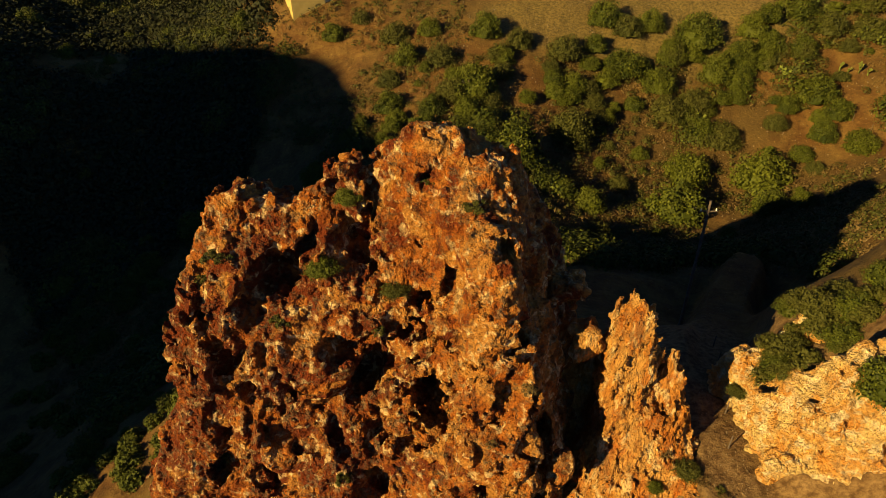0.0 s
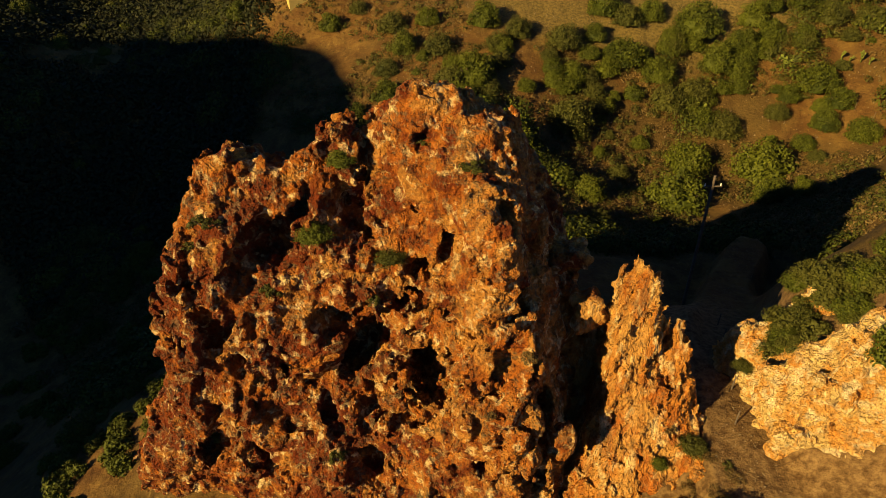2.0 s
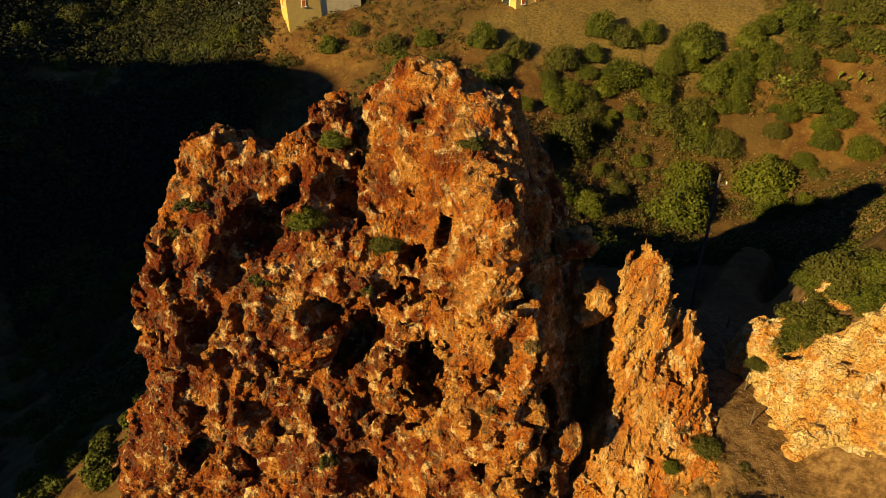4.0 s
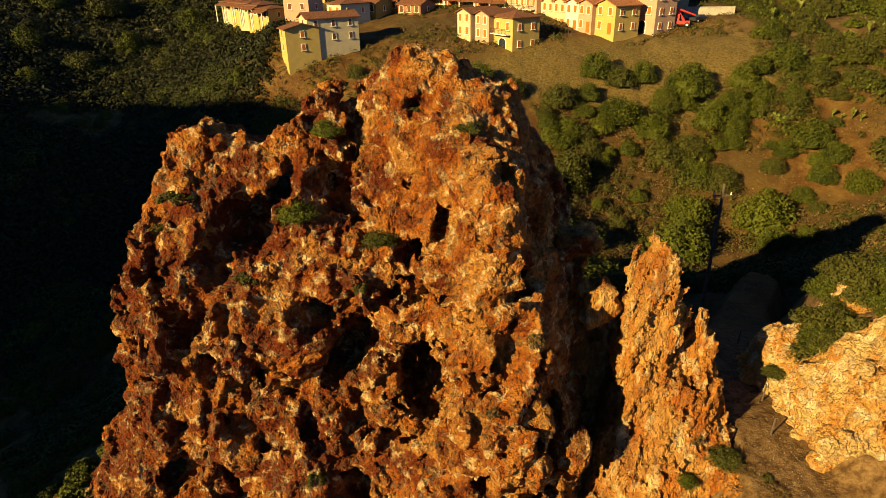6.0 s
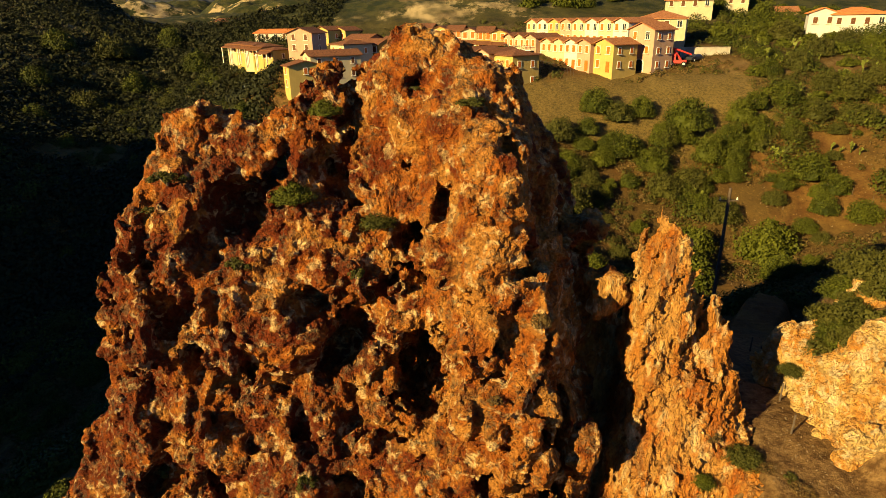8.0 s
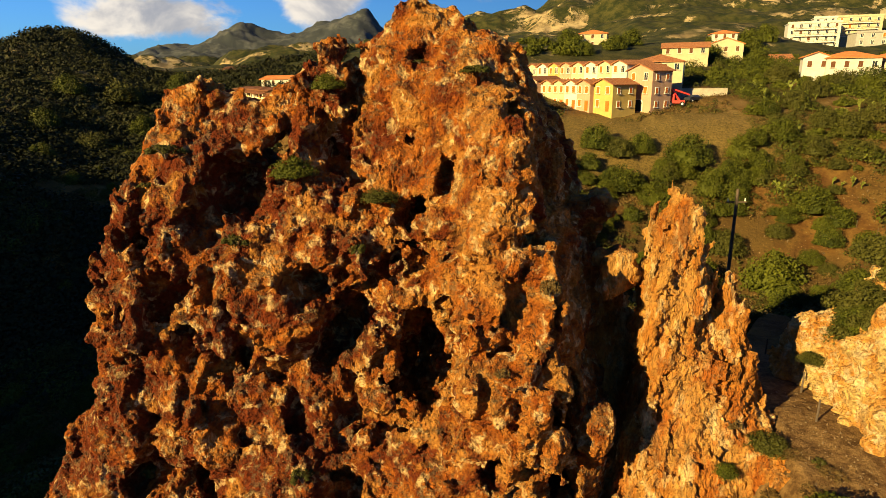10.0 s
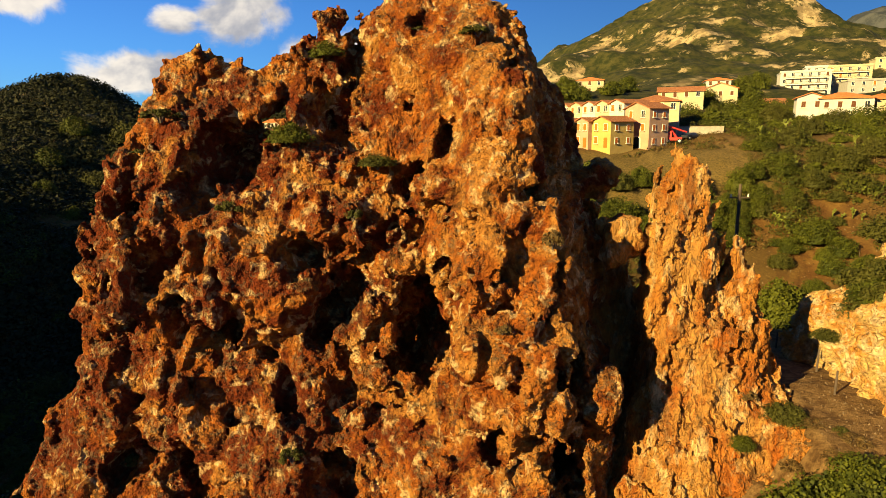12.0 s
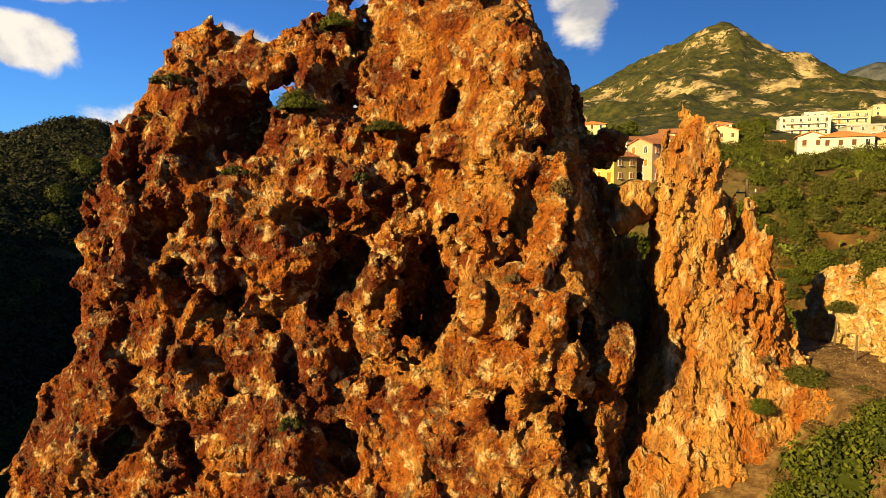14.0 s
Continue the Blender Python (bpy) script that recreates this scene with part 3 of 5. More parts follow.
def great_rock(p):
    x, y, z = p[:, 0], p[:, 1], p[:, 2]
    front, rim = on_sheet(FRONT, x, z), on_sheet(RIM, x + np.clip(29.0 - y, -2, 6) * 0.46 * (x > 1.5), z + 0.5 * np.clip(y - 29.3 - 0.05 * np.clip(x + 10, 0, 10), 0, 9))
    d = smax((front - y) * 0.85, rim - 0.18, 0.8)
    # the prow of the buttress and the pale face low on the tower
    prow = column(p, [(0, -2, 8, 17, 32), (9, -0.9, 6.9, 21.4, 30), (13, -0.2, 5.2, 22.4, 29), (16, 0.6, 4.6, 21.9, 28), (19, 0.7, 4.6, 21.7, 28), (22, 0.4, 4.7, 22.6, 28), (26, 0.9, 4.5, 23.7, 29), (28.5, 1.0, 4.0, 24.4, 30), (30, 1.3, 3.5, 25.6, 31)], 3.6)
    d = smin(d, prow, 0.8)
    d = smin(d, blob(p, (-7.0, 27.0, 12.6), (2.4, 2.7, 3.4)), 0.6)
    d = smin(d, rib(p, (-4.45, 29.6, 31.6), (-4.2, 29.0, 28.6), 0.75, 0.6), 0.4)
    # back
    d = smax(d, (y - 31.6 - np.clip(33 - z, 0, 9) * 0.3) * 0.9, 0.8)
    # hollows, lying at the front's own depth
    w = np.stack([lattice_noise(p / 1.1, 33.1), lattice_noise(p / 1.1, 28.7), lattice_noise(p / 1.1, 25.9)], 1)
    hp = p + 0.5 * w
    for hx, hz, rx, ry, rz in HOLLOWS:
        own = np.flatnonzero((np.abs(x - hx) < rx + 1.1) & (np.abs(z - hz) < rz + 1.1))
        d[own] = smax(d[own], -blob(hp[own], (hx + 0.1, front_at(hx, hz) + 0.45 * ry, hz), (rx * 1.08, ry, rz * 1.08)), 0.12)
    flat = hp * np.array((1, 0.36, 1), np.float32)
    for trail in CLEFTS:
        for (ax, az, ra, da), (bx, bz, rb, db) in zip(trail[:-1], trail[1:]):
            own = np.flatnonzero((x > min(ax, bx) - 2) & (x < max(ax, bx) + 2) & (z > min(az, bz) - 2) & (z < max(az, bz) + 2))
            d[own] = smax(d[own], -rib(flat[own], (ax, (front_at(ax, az) + da) * 0.36, az), (bx, (front_at(bx, bz) + db) * 0.36, bz), ra, rb), 0.1)
    d = smin(d, rib(p, (-5.2, 31.0, 30.2), (-2.6, 31.6, 26.6), 1.25, 1.2), 0.3)
    # the window through the saddle
    d = smin(d, rib(p, (-6.4, 30.5, 30.0), (-4.6, 30.7, 31.2), 0.55, 0.7), 0.3)
    d = smax(d, -rib(p, (-6.75, 25.0, 26.9), (-8.1, 35.5, 28.0), 0.62, 1.05), 0.1)
    for a, b, ra, rb in RIBS:
        own = np.flatnonzero((np.abs(x - (a[0] + b[0]) / 2) < 3.5) & (np.abs(z - (a[2] + b[2]) / 2) < 4))
        d[own] = smin(d[own], rib(hp[own] - 0.25 * w[own], a, b, ra, rb), 0.25)
    return d


HOLLOWS = [  # x, z, half-width, half-depth, half-height
    (-9.0, 25.9, 1.4, 2.3, 1.75),
    (-9.9, 24.4, 1.0, 1.7, 0.8),
    (-8.2, 27.3, 0.9, 1.6, 0.8),
    (-13.4, 23.9, 0.5, 1.3, 0.45),
    (-12.0, 21.9, 0.95, 1.8, 0.9),
    (-12.6, 20.6, 0.4, 1.0, 0.45),
    (-11.0, 19.7, 0.8, 1.7, 0.6),
    (-8.6, 20.7, 0.34, 0.9, 0.37),
    (-5.6, 21.7, 0.85, 1.5, 0.5),
    (-9.5, 18.5, 1.0, 1.6, 0.5),
    (-14.6, 19.9, 0.3, 0.8, 0.42),
    (-0.8, 18.5, 1.15, 3.4, 2.5),
    (-1.7, 16.5, 1.55, 3.0, 1.6),
    (-2.5, 17.7, 0.95, 2.6, 0.8),
    (-1.3, 17.2, 1.15, 4.6, 1.7),
    (-3.6, 15.9, 0.6, 1.6, 0.7),
    (-1.5, 19.6, 0.9, 2.6, 0.8),
    (-0.7, 25.2, 0.85, 2.0, 0.65),
    (0.15, 21.9, 0.4, 2.6, 0.55),
    (4.9, 17.1, 0.85, 3.4, 1.9),
    (4.8, 14.2, 0.8, 3.0, 1.6),
    (1.7, 21.7, 0.24, 0.7, 0.24),
    (0.0, 24.0, 0.3, 0.8, 0.3),
    (-11.4, 11.8, 0.75, 1.8, 1.15),
    (-13.4, 13.1, 0.55, 1.5, 1.3),
    (-14.6, 12.0, 0.6, 1.2, 0.7),
    (-4.4, 12.4, 1.1, 2.0, 0.95),
    (2.4, 14.6, 0.4, 0.9, 0.5),
    (-13.7, 18.4, 0.35, 0.9, 0.5),
    (-7.4, 18.2, 0.4, 1.0, 0.35),
    (2.9, 28.9, 0.45, 0.9, 0.7),
    (3.6, 24.6, 0.35, 0.8, 0.4),
]
CLEFTS = [  # trails of x, z, radius, depth behind the front
    [(-5.35, 29.2, 0.16, -0.7), (-5.05, 28.4, 0.4, -0.3), (-4.3, 27.2, 0.72, 0.3), (-3.5, 26.2, 0.8, 0.3), (-2.3, 26.4, 0.6, 0.3)],
    [(-3.5, 30.5, 0.2, -0.4), (-3.6, 29.6, 0.42, 0.1), (-3.9, 28.2, 0.4, 0.2)],
    [(-0.9, 22.7, 0.45, 0.2), (-2.9, 21.3, 0.75, 0.5), (-4.4, 19.2, 0.95, 0.8), (-5.4, 17.9, 0.6, 0.6)],
    [(-9.2, 17.5, 0.2, 0.0), (-6.4, 17.1, 0.26, 0.2)],
    [(-6.6, 16.9, 0.3, 0.2), (-6.3, 15.0, 0.3, 0.0)],
    [(-1.3, 29.3, 0.25, 0.0), (-1.0, 28.0, 0.32, 0.1)],
    [(0.35, 26.9, 0.25, 0.0), (-0.1, 25.9, 0.35, 0.0)],
]
RIBS = [
    ((-0.3, 25.6, 21.9), (-1.5, 26.0, 21.4), 0.45, 0.6),
    ((-1.5, 26.0, 21.4), (-3.7, 26.7, 18.2), 0.62, 0.66),
    ((-6.2, 27.3, 16.9), (-4.4, 27.0, 17.1), 0.36, 0.5),
    ((-2.9, 26.3, 16.6), (-3.7, 26.7, 17.0), 0.48, 0.36),
    ((-5.5, 26.8, 16.3), (-5.0, 26.1, 14.8), 0.62, 0.75),
    ((-3.8, 26.0, 14.7), (-2.0, 25.6, 14.0), 0.7, 0.75),
    ((5.5, 23.0, 19.4), (6.2, 22.8, 17.5), 0.34, 0.5),
    ((6.2, 22.8, 17.5), (6.0, 22.9, 15.3), 0.5, 0.34),
    ((6.2, 22.8, 17.3), (6.6, 23.1, 15.9), 0.4, 0.22),
    ((-1.2, 26.4, 24.3), (0.3, 25.2, 24.9), 0.5, 0.7),
]


def split_skin(root, v, f, mat, cuts):
    """Lay a skin out as the parts of a thing: cuts name the part of each face by its middle."""
    mid = v[f].mean(1)
    wobble = 0.8 * lattice_noise(mid / 1.5, 12.0)
    owner = cuts(mid[:, 0] + wobble, mid[:, 1], mid[:, 2] + wobble)
    for k, name in enumerate(root["parts_in_order"].split()):
        own = f[owner == k]
        used, small = np.unique(own, return_inverse=True)
        link_mesh(name, v[used], small.reshape(own.shape), mat, root, smooth=False)
    del root["parts_in_order"]


def build_great_rock():
    v, f = skin(great_rock, (-21, 17, 7), (10, 34.5, 34.6), 0.092, 1.1, crags, lambda p: p[:, 1] > on_sheet(FRONT, p[:, 0], p[:, 2]) + 5.5)
    v = roughen(v, f, [(0.75, 0.12), (0.4, 0.22), (0.22, 0.14)])
    root = new("rock_outcrop")
    root["parts_in_order"] = "tower wall summit buttress apron"
    split_skin(root, v, f, ROCK, lambda x, y, z: np.where(z < 13.5, 4, np.where(x < -7.2, 0, np.where(x > 0.2, np.where(z > 29, 2, 3), np.where((z > 26.5) & (x > -4.6), 2, 1)))))
    return tagged(root, "towering orange honeycombed limestone outcrop pitted with dark caves", "rock")


great = build_great_rock()


def spire_field(p):
    spire = column(p, [(8, 5.0, 16.0, 19.5, 30), (14, 7.6, 14.6, 22.6, 29), (17, 8.6, 13.2, 23.8, 28.6), (20, 8.5, 11.9, 24.5, 28.2), (22, 8.6, 11.5, 24.6, 27.8), (24, 8.9, 11.1, 24.6, 27.4), (25.4, 9.2, 10.6, 25.1, 27.0), (26.4, 9.5, 10.1, 25.8, 26.5)], 2.4)
    second = column(p, [(8, 9, 17.5, 19.5, 29), (15, 10.2, 15.0, 23.0, 27.6), (17, 10.6, 14.0, 23.9, 27.0), (19.6, 11.3, 13.4, 24.7, 26.6), (21.4, 11.8, 12.8, 25.1, 26.2), (22.4, 12.0, 12.5, 25.3, 25.9)], 2.4)
    d = smin(spire, second, 0.3)
    d = smin(d, column(p, [(6, 3, 12, 25, 34), (14, 4, 11, 27.2, 34), (18, 4.5, 10, 28.2, 33), (20.6, 5, 9.4, 28.8, 32)]), 0.5)
    d = smin(d, rib(p, (12.6, 24.2, 15.6), (14.6, 20.4, 14.7), 0.9, 0.55), 0.4)
    d = smin(d, rib(p, (14.6, 20.4, 14.7), (15.0, 16.0, 13.9), 0.55, 0.5), 0.3)
    return -smin(-d, rib(p, (11.75, 24.6, 22.6), (11.0, 23.7, 18.2), 0.34, 0.2), 0.12)


def build_spire():
    v, f = skin(spire_field, (3.5, 18, 6), (18, 31, 27.4), 0.12, 1.0, slabs)
    v = roughen(v, f, [(0.32, 0.25), (0.17, 0.2)])
    root = new("rock_spire")
    root["parts_in_order"] = "spire pinnacle neck foot"
    split_skin(root, v, f, SPIRE_ROCK, lambda x, y, z: np.where(z < 16.5, 3, np.where((x < 8.6) & (y > 26.8), 2, np.where(x > 11.6, 1, 0))))
    return tagged(root, "jagged ochre rock spire of steep plates beside the track", "rock")


spire_rock = build_spire()


def cliff_field(p):
    x, y, z = p[:, 0], p[:, 1], p[:, 2]
    front = -0.40 * (x - 17.7) - 0.915 * (y - 22.5) + 0.14 * (z - 20.0)
    left = 17.2 + np.where(z > 19.2, 0.45, 0.12) * (z - 19.2) - x
    step = np.clip((25.8 - y) / 1.6, 0, 1)
    top = (z - (19.1 + 0.62 * np.minimum(x - 18.2, 5.5) + 3.4 * step * step * (3 - 2 * step))) * 0.72
    d = smax(smax(front, left * 0.92, 0.5), top, 0.4)
    # the cracks that part the face, and the dark gap behind its upper edge
    d = smax(d, -rib(p, (19.2, 21.6, 21.2), (19.0, 21.6, 18.6), 0.16, 0.30), 0.08)
    d = smax(d, -rib(p, (19.9, 23.9, 23.7), (22.4, 23.2, 24.6), 0.30, 0.36), 0.08)
    return smax(d, (y - 30.4 - 0.10 * (x - 20.0)) * 0.85, 0.9)


def build_cliff():
    v, f = skin(cliff_field, (14, 16, 11), (32, 34, 28), 0.12, 1.1, blocks)
    v = roughen(v, f, [(0.45, -0.3), (0.24, 0.22)])
    ob = link_mesh("roadside_cliff", v, f, CLIFF_ROCK, smooth=False)
    return tagged(ob, "pale yellow cut rock face along the dirt track", "cliff")


cliff = build_cliff()


def boulder(name, c, r, mat, seed, label):
    def field(p):
        q = p - np.array(c, np.float32)
        d = np.maximum(np.abs(q[:, 0] * 0.9 + q[:, 2] * 0.3) - r[0], np.maximum(np.abs(q[:, 1]) - r[1], np.abs(q[:, 2] * 0.9 - q[:, 0] * 0.35) - r[2]))
        return smin(-smin(-d, -blob(p, c, [k * 1.25 for k in r]), 0.3), d + 0.3, 0.2)

    def rough(p, v):
        return 0.45 * lattice_noise(p / 1.0, seed) + 0.35 * (chunks(p, 0.7, 0.2 * seed, True) - 0.4) + 0.2 * (np.abs(lattice_noise(p / 0.4, seed + 3)) - 0.2)

    m = [k * 1.8 for k in r]
    v, f = skin(field, [c[k] - m[k] for k in range(3)], [c[k] + m[k] for k in range(3)], 0.09, 0.6, rough)
    v = roughen(v, f, [(0.25, 0.05)])
    return tagged(link_mesh(name, v, f, mat, smooth=False), label, "boulder")


boulder("wedged_boulder", (7.75, 27.0, 22.35), (0.82, 0.9, 1.0), SPIRE_ROCK, 2.0, "orange boulder wedged in the gap beside the outcrop")
boulder("capping_boulder", (6.9, 28.5, 24.7), (1.0, 1.0, 0.75), ROCK, 7.0, "grey-brown boulder capping the stack in the gap")

# ---- bushes ----
def leaf_cloud(rng, lumps, spread, lump_size, leaves, leaf, squash=0.75):
    """Leaves on the skins of many small lumps that make up a crown: verts and quads."""
    c = rng.normal(size=(lumps, 3))
    c /= np.linalg.norm(c, axis=1)[:, None]
    c *= spread * rng.uniform(0.45, 1.0, (lumps, 1)) ** 0.5
    c[:, 2] = np.abs(c[:, 2]) * squash
    size = lump_size * rng.uniform(0.6, 1.25, lumps)
    k = rng.integers(0, lumps, leaves)
    d = rng.normal(size=(leaves, 3))
    d[:, 2] += 0.35
    d /= np.linalg.norm(d, axis=1)[:, None]
    p = c[k] + d * size[k, None] * rng.uniform(0.75, 1.08, (leaves, 1))
    p[:, 2] = np.maximum(p[:, 2], 0.02 + 0.1 * rng.random(leaves))
    n = d + 0.4 * rng.normal(size=(leaves, 3))
    n /= np.linalg.norm(n, axis=1)[:, None]
    t = np.cross(n, rng.normal(size=(leaves, 3)))
    t /= np.linalg.norm(t, axis=1)[:, None]
    b = np.cross(n, t)
    s = leaf * rng.uniform(0.6, 1.5, (leaves, 1))
    v = np.stack([p - t * s, p - b * s * 0.6, p + t * s, p + b * s * 0.6], 1).reshape(-1, 3)
    return v, np.arange(leaves * 4).reshape(-1, 4)


def tube(a, b, ra, rb, sides=6):
    a, b = Vector(a), Vector(b)
    z = (b - a).normalized()
    x = z.orthogonal().normalized()
    y = z.cross(x)
    vs, fs = [], []
    for c, r in ((a, ra), (b, rb)):
        for i in range(sides):
            w = 2 * math.pi * i / sides
            vs.append(tuple(c + x * (r * math.cos(w)) + y * (r * math.sin(w))))
    for i in range(sides):
        j = (i + 1) % sides
        fs.append((i, j, sides + j, sides + i))
    fs.append(tuple(range(sides))[::-1])
    fs.append(tuple(range(sides, 2 * sides)))
    return vs, fs


def joined(pieces):
    vs, fs = [], []
    for v, f in pieces:
        o = len(vs)
        vs += list(v)
        fs += [tuple(i + o for i in q) for q in f]
    return vs, fs


def crown_heart(rng, squash):
    """The close-grown inside of a crown: an uneven low dome."""
    n, m = 18, 8
    a, e = np.meshgrid(np.linspace(0, 2 * math.pi, n, endpoint=False), np.linspace(0.05, 1.5, m), indexing="ij")
    d = np.stack([np.cos(a) * np.cos(e), np.sin(a) * np.cos(e), np.sin(e)], -1).reshape(-1, 3)
    v = d * (0.60 + 0.25 * lattice_noise(d * 2.2, rng.uniform(0, 50)))[:, None] * np.array((1, 1, squash * 1.05))
    i = np.arange(n * m).reshape(n, m)
    j = np.roll(i, -1, axis=0)
    return v, np.stack([i[:, :-1], j[:, :-1], j[:, 1:], i[:, 1:]], -1).reshape(-1, 4)


def bush_pattern(seed, mat, lumps=26, leaves=1900, leaf=0.075, squash=0.75, label="", airy=False):
    """A bush one metre in radius: crown of leaves over a few forked stems."""
    rng = np.random.default_rng(seed)
    v, f = leaf_cloud(rng, lumps, 0.78 if not airy else 0.70, 0.24 if not airy else 0.22, leaves, leaf, squash)
    if not airy:
        hv, hf = crown_heart(rng, squash)
        f = np.concatenate([f, hf + len(v)])
        v = np.concatenate([v, hv])
    root = new("bush")
    tagged(root, label, "bush")
    link_mesh("crown", v, f, mat, root)
    stems = []
    for i in range(5):
        w = 2 * math.pi * (i + rng.random()) / 5
        tip = (0.5 * math.cos(w), 0.5 * math.sin(w), 0.35 + 0.2 * rng.random())
        mid = (0.2 * math.cos(w), 0.2 * math.sin(w), 0.12)
        stems += [tube((0, 0, -0.25), mid, 0.05, 0.035), tube(mid, tip, 0.035, 0.012)]
    link_mesh("branchwork", *joined(stems), BARK, root)
    return root


PATTERNS = [
    bush_pattern(1, LEAF, 80, 5000, 0.034, 0.95, label="dense dark green juniper bush on the dry slope"),
    bush_pattern(2, LEAF, 90, 5200, 0.033, 0.85, "broad rounded dark green juniper bush on the slope"),
    bush_pattern(3, LEAF_OLIVE, 80, 5000, 0.034, 0.9, "olive green mastic bush on the hillside"),
    bush_pattern(4, LEAF, 64, 4800, 0.035, 1.1, "tall dark green bush among the scrub"),
    bush_pattern(5, LEAF_OLIVE, 18, 1500, 0.055, 0.6, "thin olive green shrub in a rock crevice", True),
    bush_pattern(6, LEAF_DRY, 20, 1500, 0.05, 0.6, "dry grey-brown shrub on stony soil", True),
]
_used = set()


def bush(kind, x, y, size, z=None, tall=1.0, turn=None):
    if z is None:
        z = ground_at(x, y) - 0.1 * size
    rng = random.Random(int(x * 97 + y * 131))
    m = Matrix.Translation((x, y, z)) @ Matrix.Rotation(rng.uniform(0, 6.28) if turn is None else turn, 4, "Z")
    scale = (size, size * rng.uniform(0.85, 1.15), size * tall * (1.2 if size > 1.2 else 1.0))
    pattern = PATTERNS[kind]
    ob = pattern
    if kind in _used:
        ob = copy_thing(pattern, m)
    else:
        _used.add(kind)
        ob.matrix_basis = m
    ob.scale = scale
    ob["group"] = "bushes on the hillside" if size > 1.2 else "shrubs"
    return ob


# bushes that stand singly: kind, place, radius
for b in ((1, 31.6, 108.9, 4.47), (2, 21.2, 110.7, 3.92), (2, 42.4, 102.6, 3.81), (0, 39.8, 110.4, 3.37), (3, 44.9, 113.6, 4.54), (3, 47.2, 107.4, 3.88),
          (1, 62.2, 102.0, 4.28), (0, 64.2, 97.7, 3.02), (0, 60.7, 94.0, 2.81), (1, 64.4, 89.8, 3.45), (0, 61.7, 97.6, 2.09), (0, 49.5, 88.1, 5.51),
          (1, 56.7, 91.4, 2.28), (1, 38.7, 90.7, 4.87), (2, 45.7, 96.3, 3.43), (3, 42.8, 98.0, 2.66), (0, 47.1, 79.5, 3.25), (0, 50.9, 78.1, 2.26),
          (2, 54.8, 98.1, 2.38), (2, 37.8, 101.5, 3.79), (3, 37.0, 105.7, 3.31), (2, 20.3, 95.0, 4.9)):
    bush(*b)
for b in ((0, 10.3, 86.6, 5.26), (3, 16.9, 80.5, 2.08), (0, 20.5, 79.4, 2.99), (3, 8.9, 75.1, 1.73), (0, 34.4, 81.6, 5.25), (2, 20.4, 71.2, 2.13),
          (0, 4.8, 100.3, 4.71), (2, 1.1, 98.9, 3.11), (0, -2.2, 95.5, 3.05), (0, -6.8, 111.0, 3.39), (2, -0.8, 108.9, 3.32), (0, 7.5, 116.0, 4.03),
          (2, 13.3, 112.3, 3.38), (0, 10.1, 108.4, 2.76), (2, -9.6, 105.7, 2.74), (0, -9.2, 98.7, 3.14), (0, -4.3, 90.0, 2.93), (0, -13.8, 95.7, 2.59),
          (3, -15.4, 92.4, 2.54), (0, -22.1, 125.5, 3.14), (2, -16.6, 128.4, 2.53), (2, -9.3, 119.4, 3.58)):
    bush(*b)
for b in ((0, -2.8, 118.0, 2.93), (0, 29.4, 118.2, 4.07), (2, 33.1, 115.7, 3.45), (0, 37.4, 116.7, 3.46), (3, 55.0, 114.3, 3.4), (0, 57.3, 111.4, 3.36),
          (0, 51.0, 109.8, 3.35), (2, 70.0, 109.4, 2.2), (2, 73.6, 112.0, 2.5), (2, 62.5, 109.4, 2.77), (0, -20.5, 87.6, 2.98), (0, -41.6, 87.9, 3.68),
          (0, -48.9, 79.7, 3.02), (2, -59.2, 88.1, 3.79), (0, -48.8, 75.0, 2.91), (0, -38.4, 50.8, 2.53), (0, -33.4, 38.8, 2.06), (0, -61.6, 79.9, 3.07),
          (0, -49.1, 67.2, 2.73), (0, -48.2, 83.2, 2.58), (5, -63.1, 71.4, 2.4), (5, -52.8, 59.7, 2.13)):
    bush(*b)
for b in ((0, -46.0, 42.7, 2.35), (0, -37.3, 55.7, 2.3), (0, -41.7, 132.9, 3.36), (0, -73.0, 193.9, 5.74), (2, -98.7, 195.6, 6.71), (0, -112.3, 190.4, 5.58),
          (0, -86.1, 207.6, 6.07), (0, -107.7, 169.1, 5.04), (0, -87.6, 182.6, 5.47), (2, -93.8, 166.1, 5.02), (0, -94.8, 146.0, 3.7), (2, -73.4, 170.5, 4.3),
          (0, 84.7, 171.7, 6.07), (0, 96.4, 206.9, 5.22), (3, 82.9, 196.9, 4.47), (2, 80.1, 151.1, 4.58), (2, 79.6, 136.0, 4.13), (2, 89.2, 141.5, 4.3),
          (0, 89.1, 133.6, 4.06), (2, 72.1, 128.8, 3.92), (0, 65.3, 126.8, 3.22), (2, 73.6, 121.1, 3.7)):
    bush(*b)
for b in ((2, 77.0, 117.9, 4.21), (2, 82.6, 120.1, 3.66), (0, 64.3, 118.0, 3.62), (0, 58.3, 116.5, 2.98), (2, 68.2, 113.4, 3.49), (2, 74.9, 111.0, 3.42),
          (0, 62.4, 110.2, 2.84), (0, 56.0, 109.3, 2.54), (3, 68.8, 233.9, 4.71), (3, 45.1, 231.2, 4.66), (0, 46.0, 206.7, 4.17), (3, 107.1, 225.9, 5.69),
          (3, 117.7, 235.1, 5.32), (3, 58.9, 216.8, 3.82), (3, 95.1, 228.7, 3.46)):
    bush(*b)


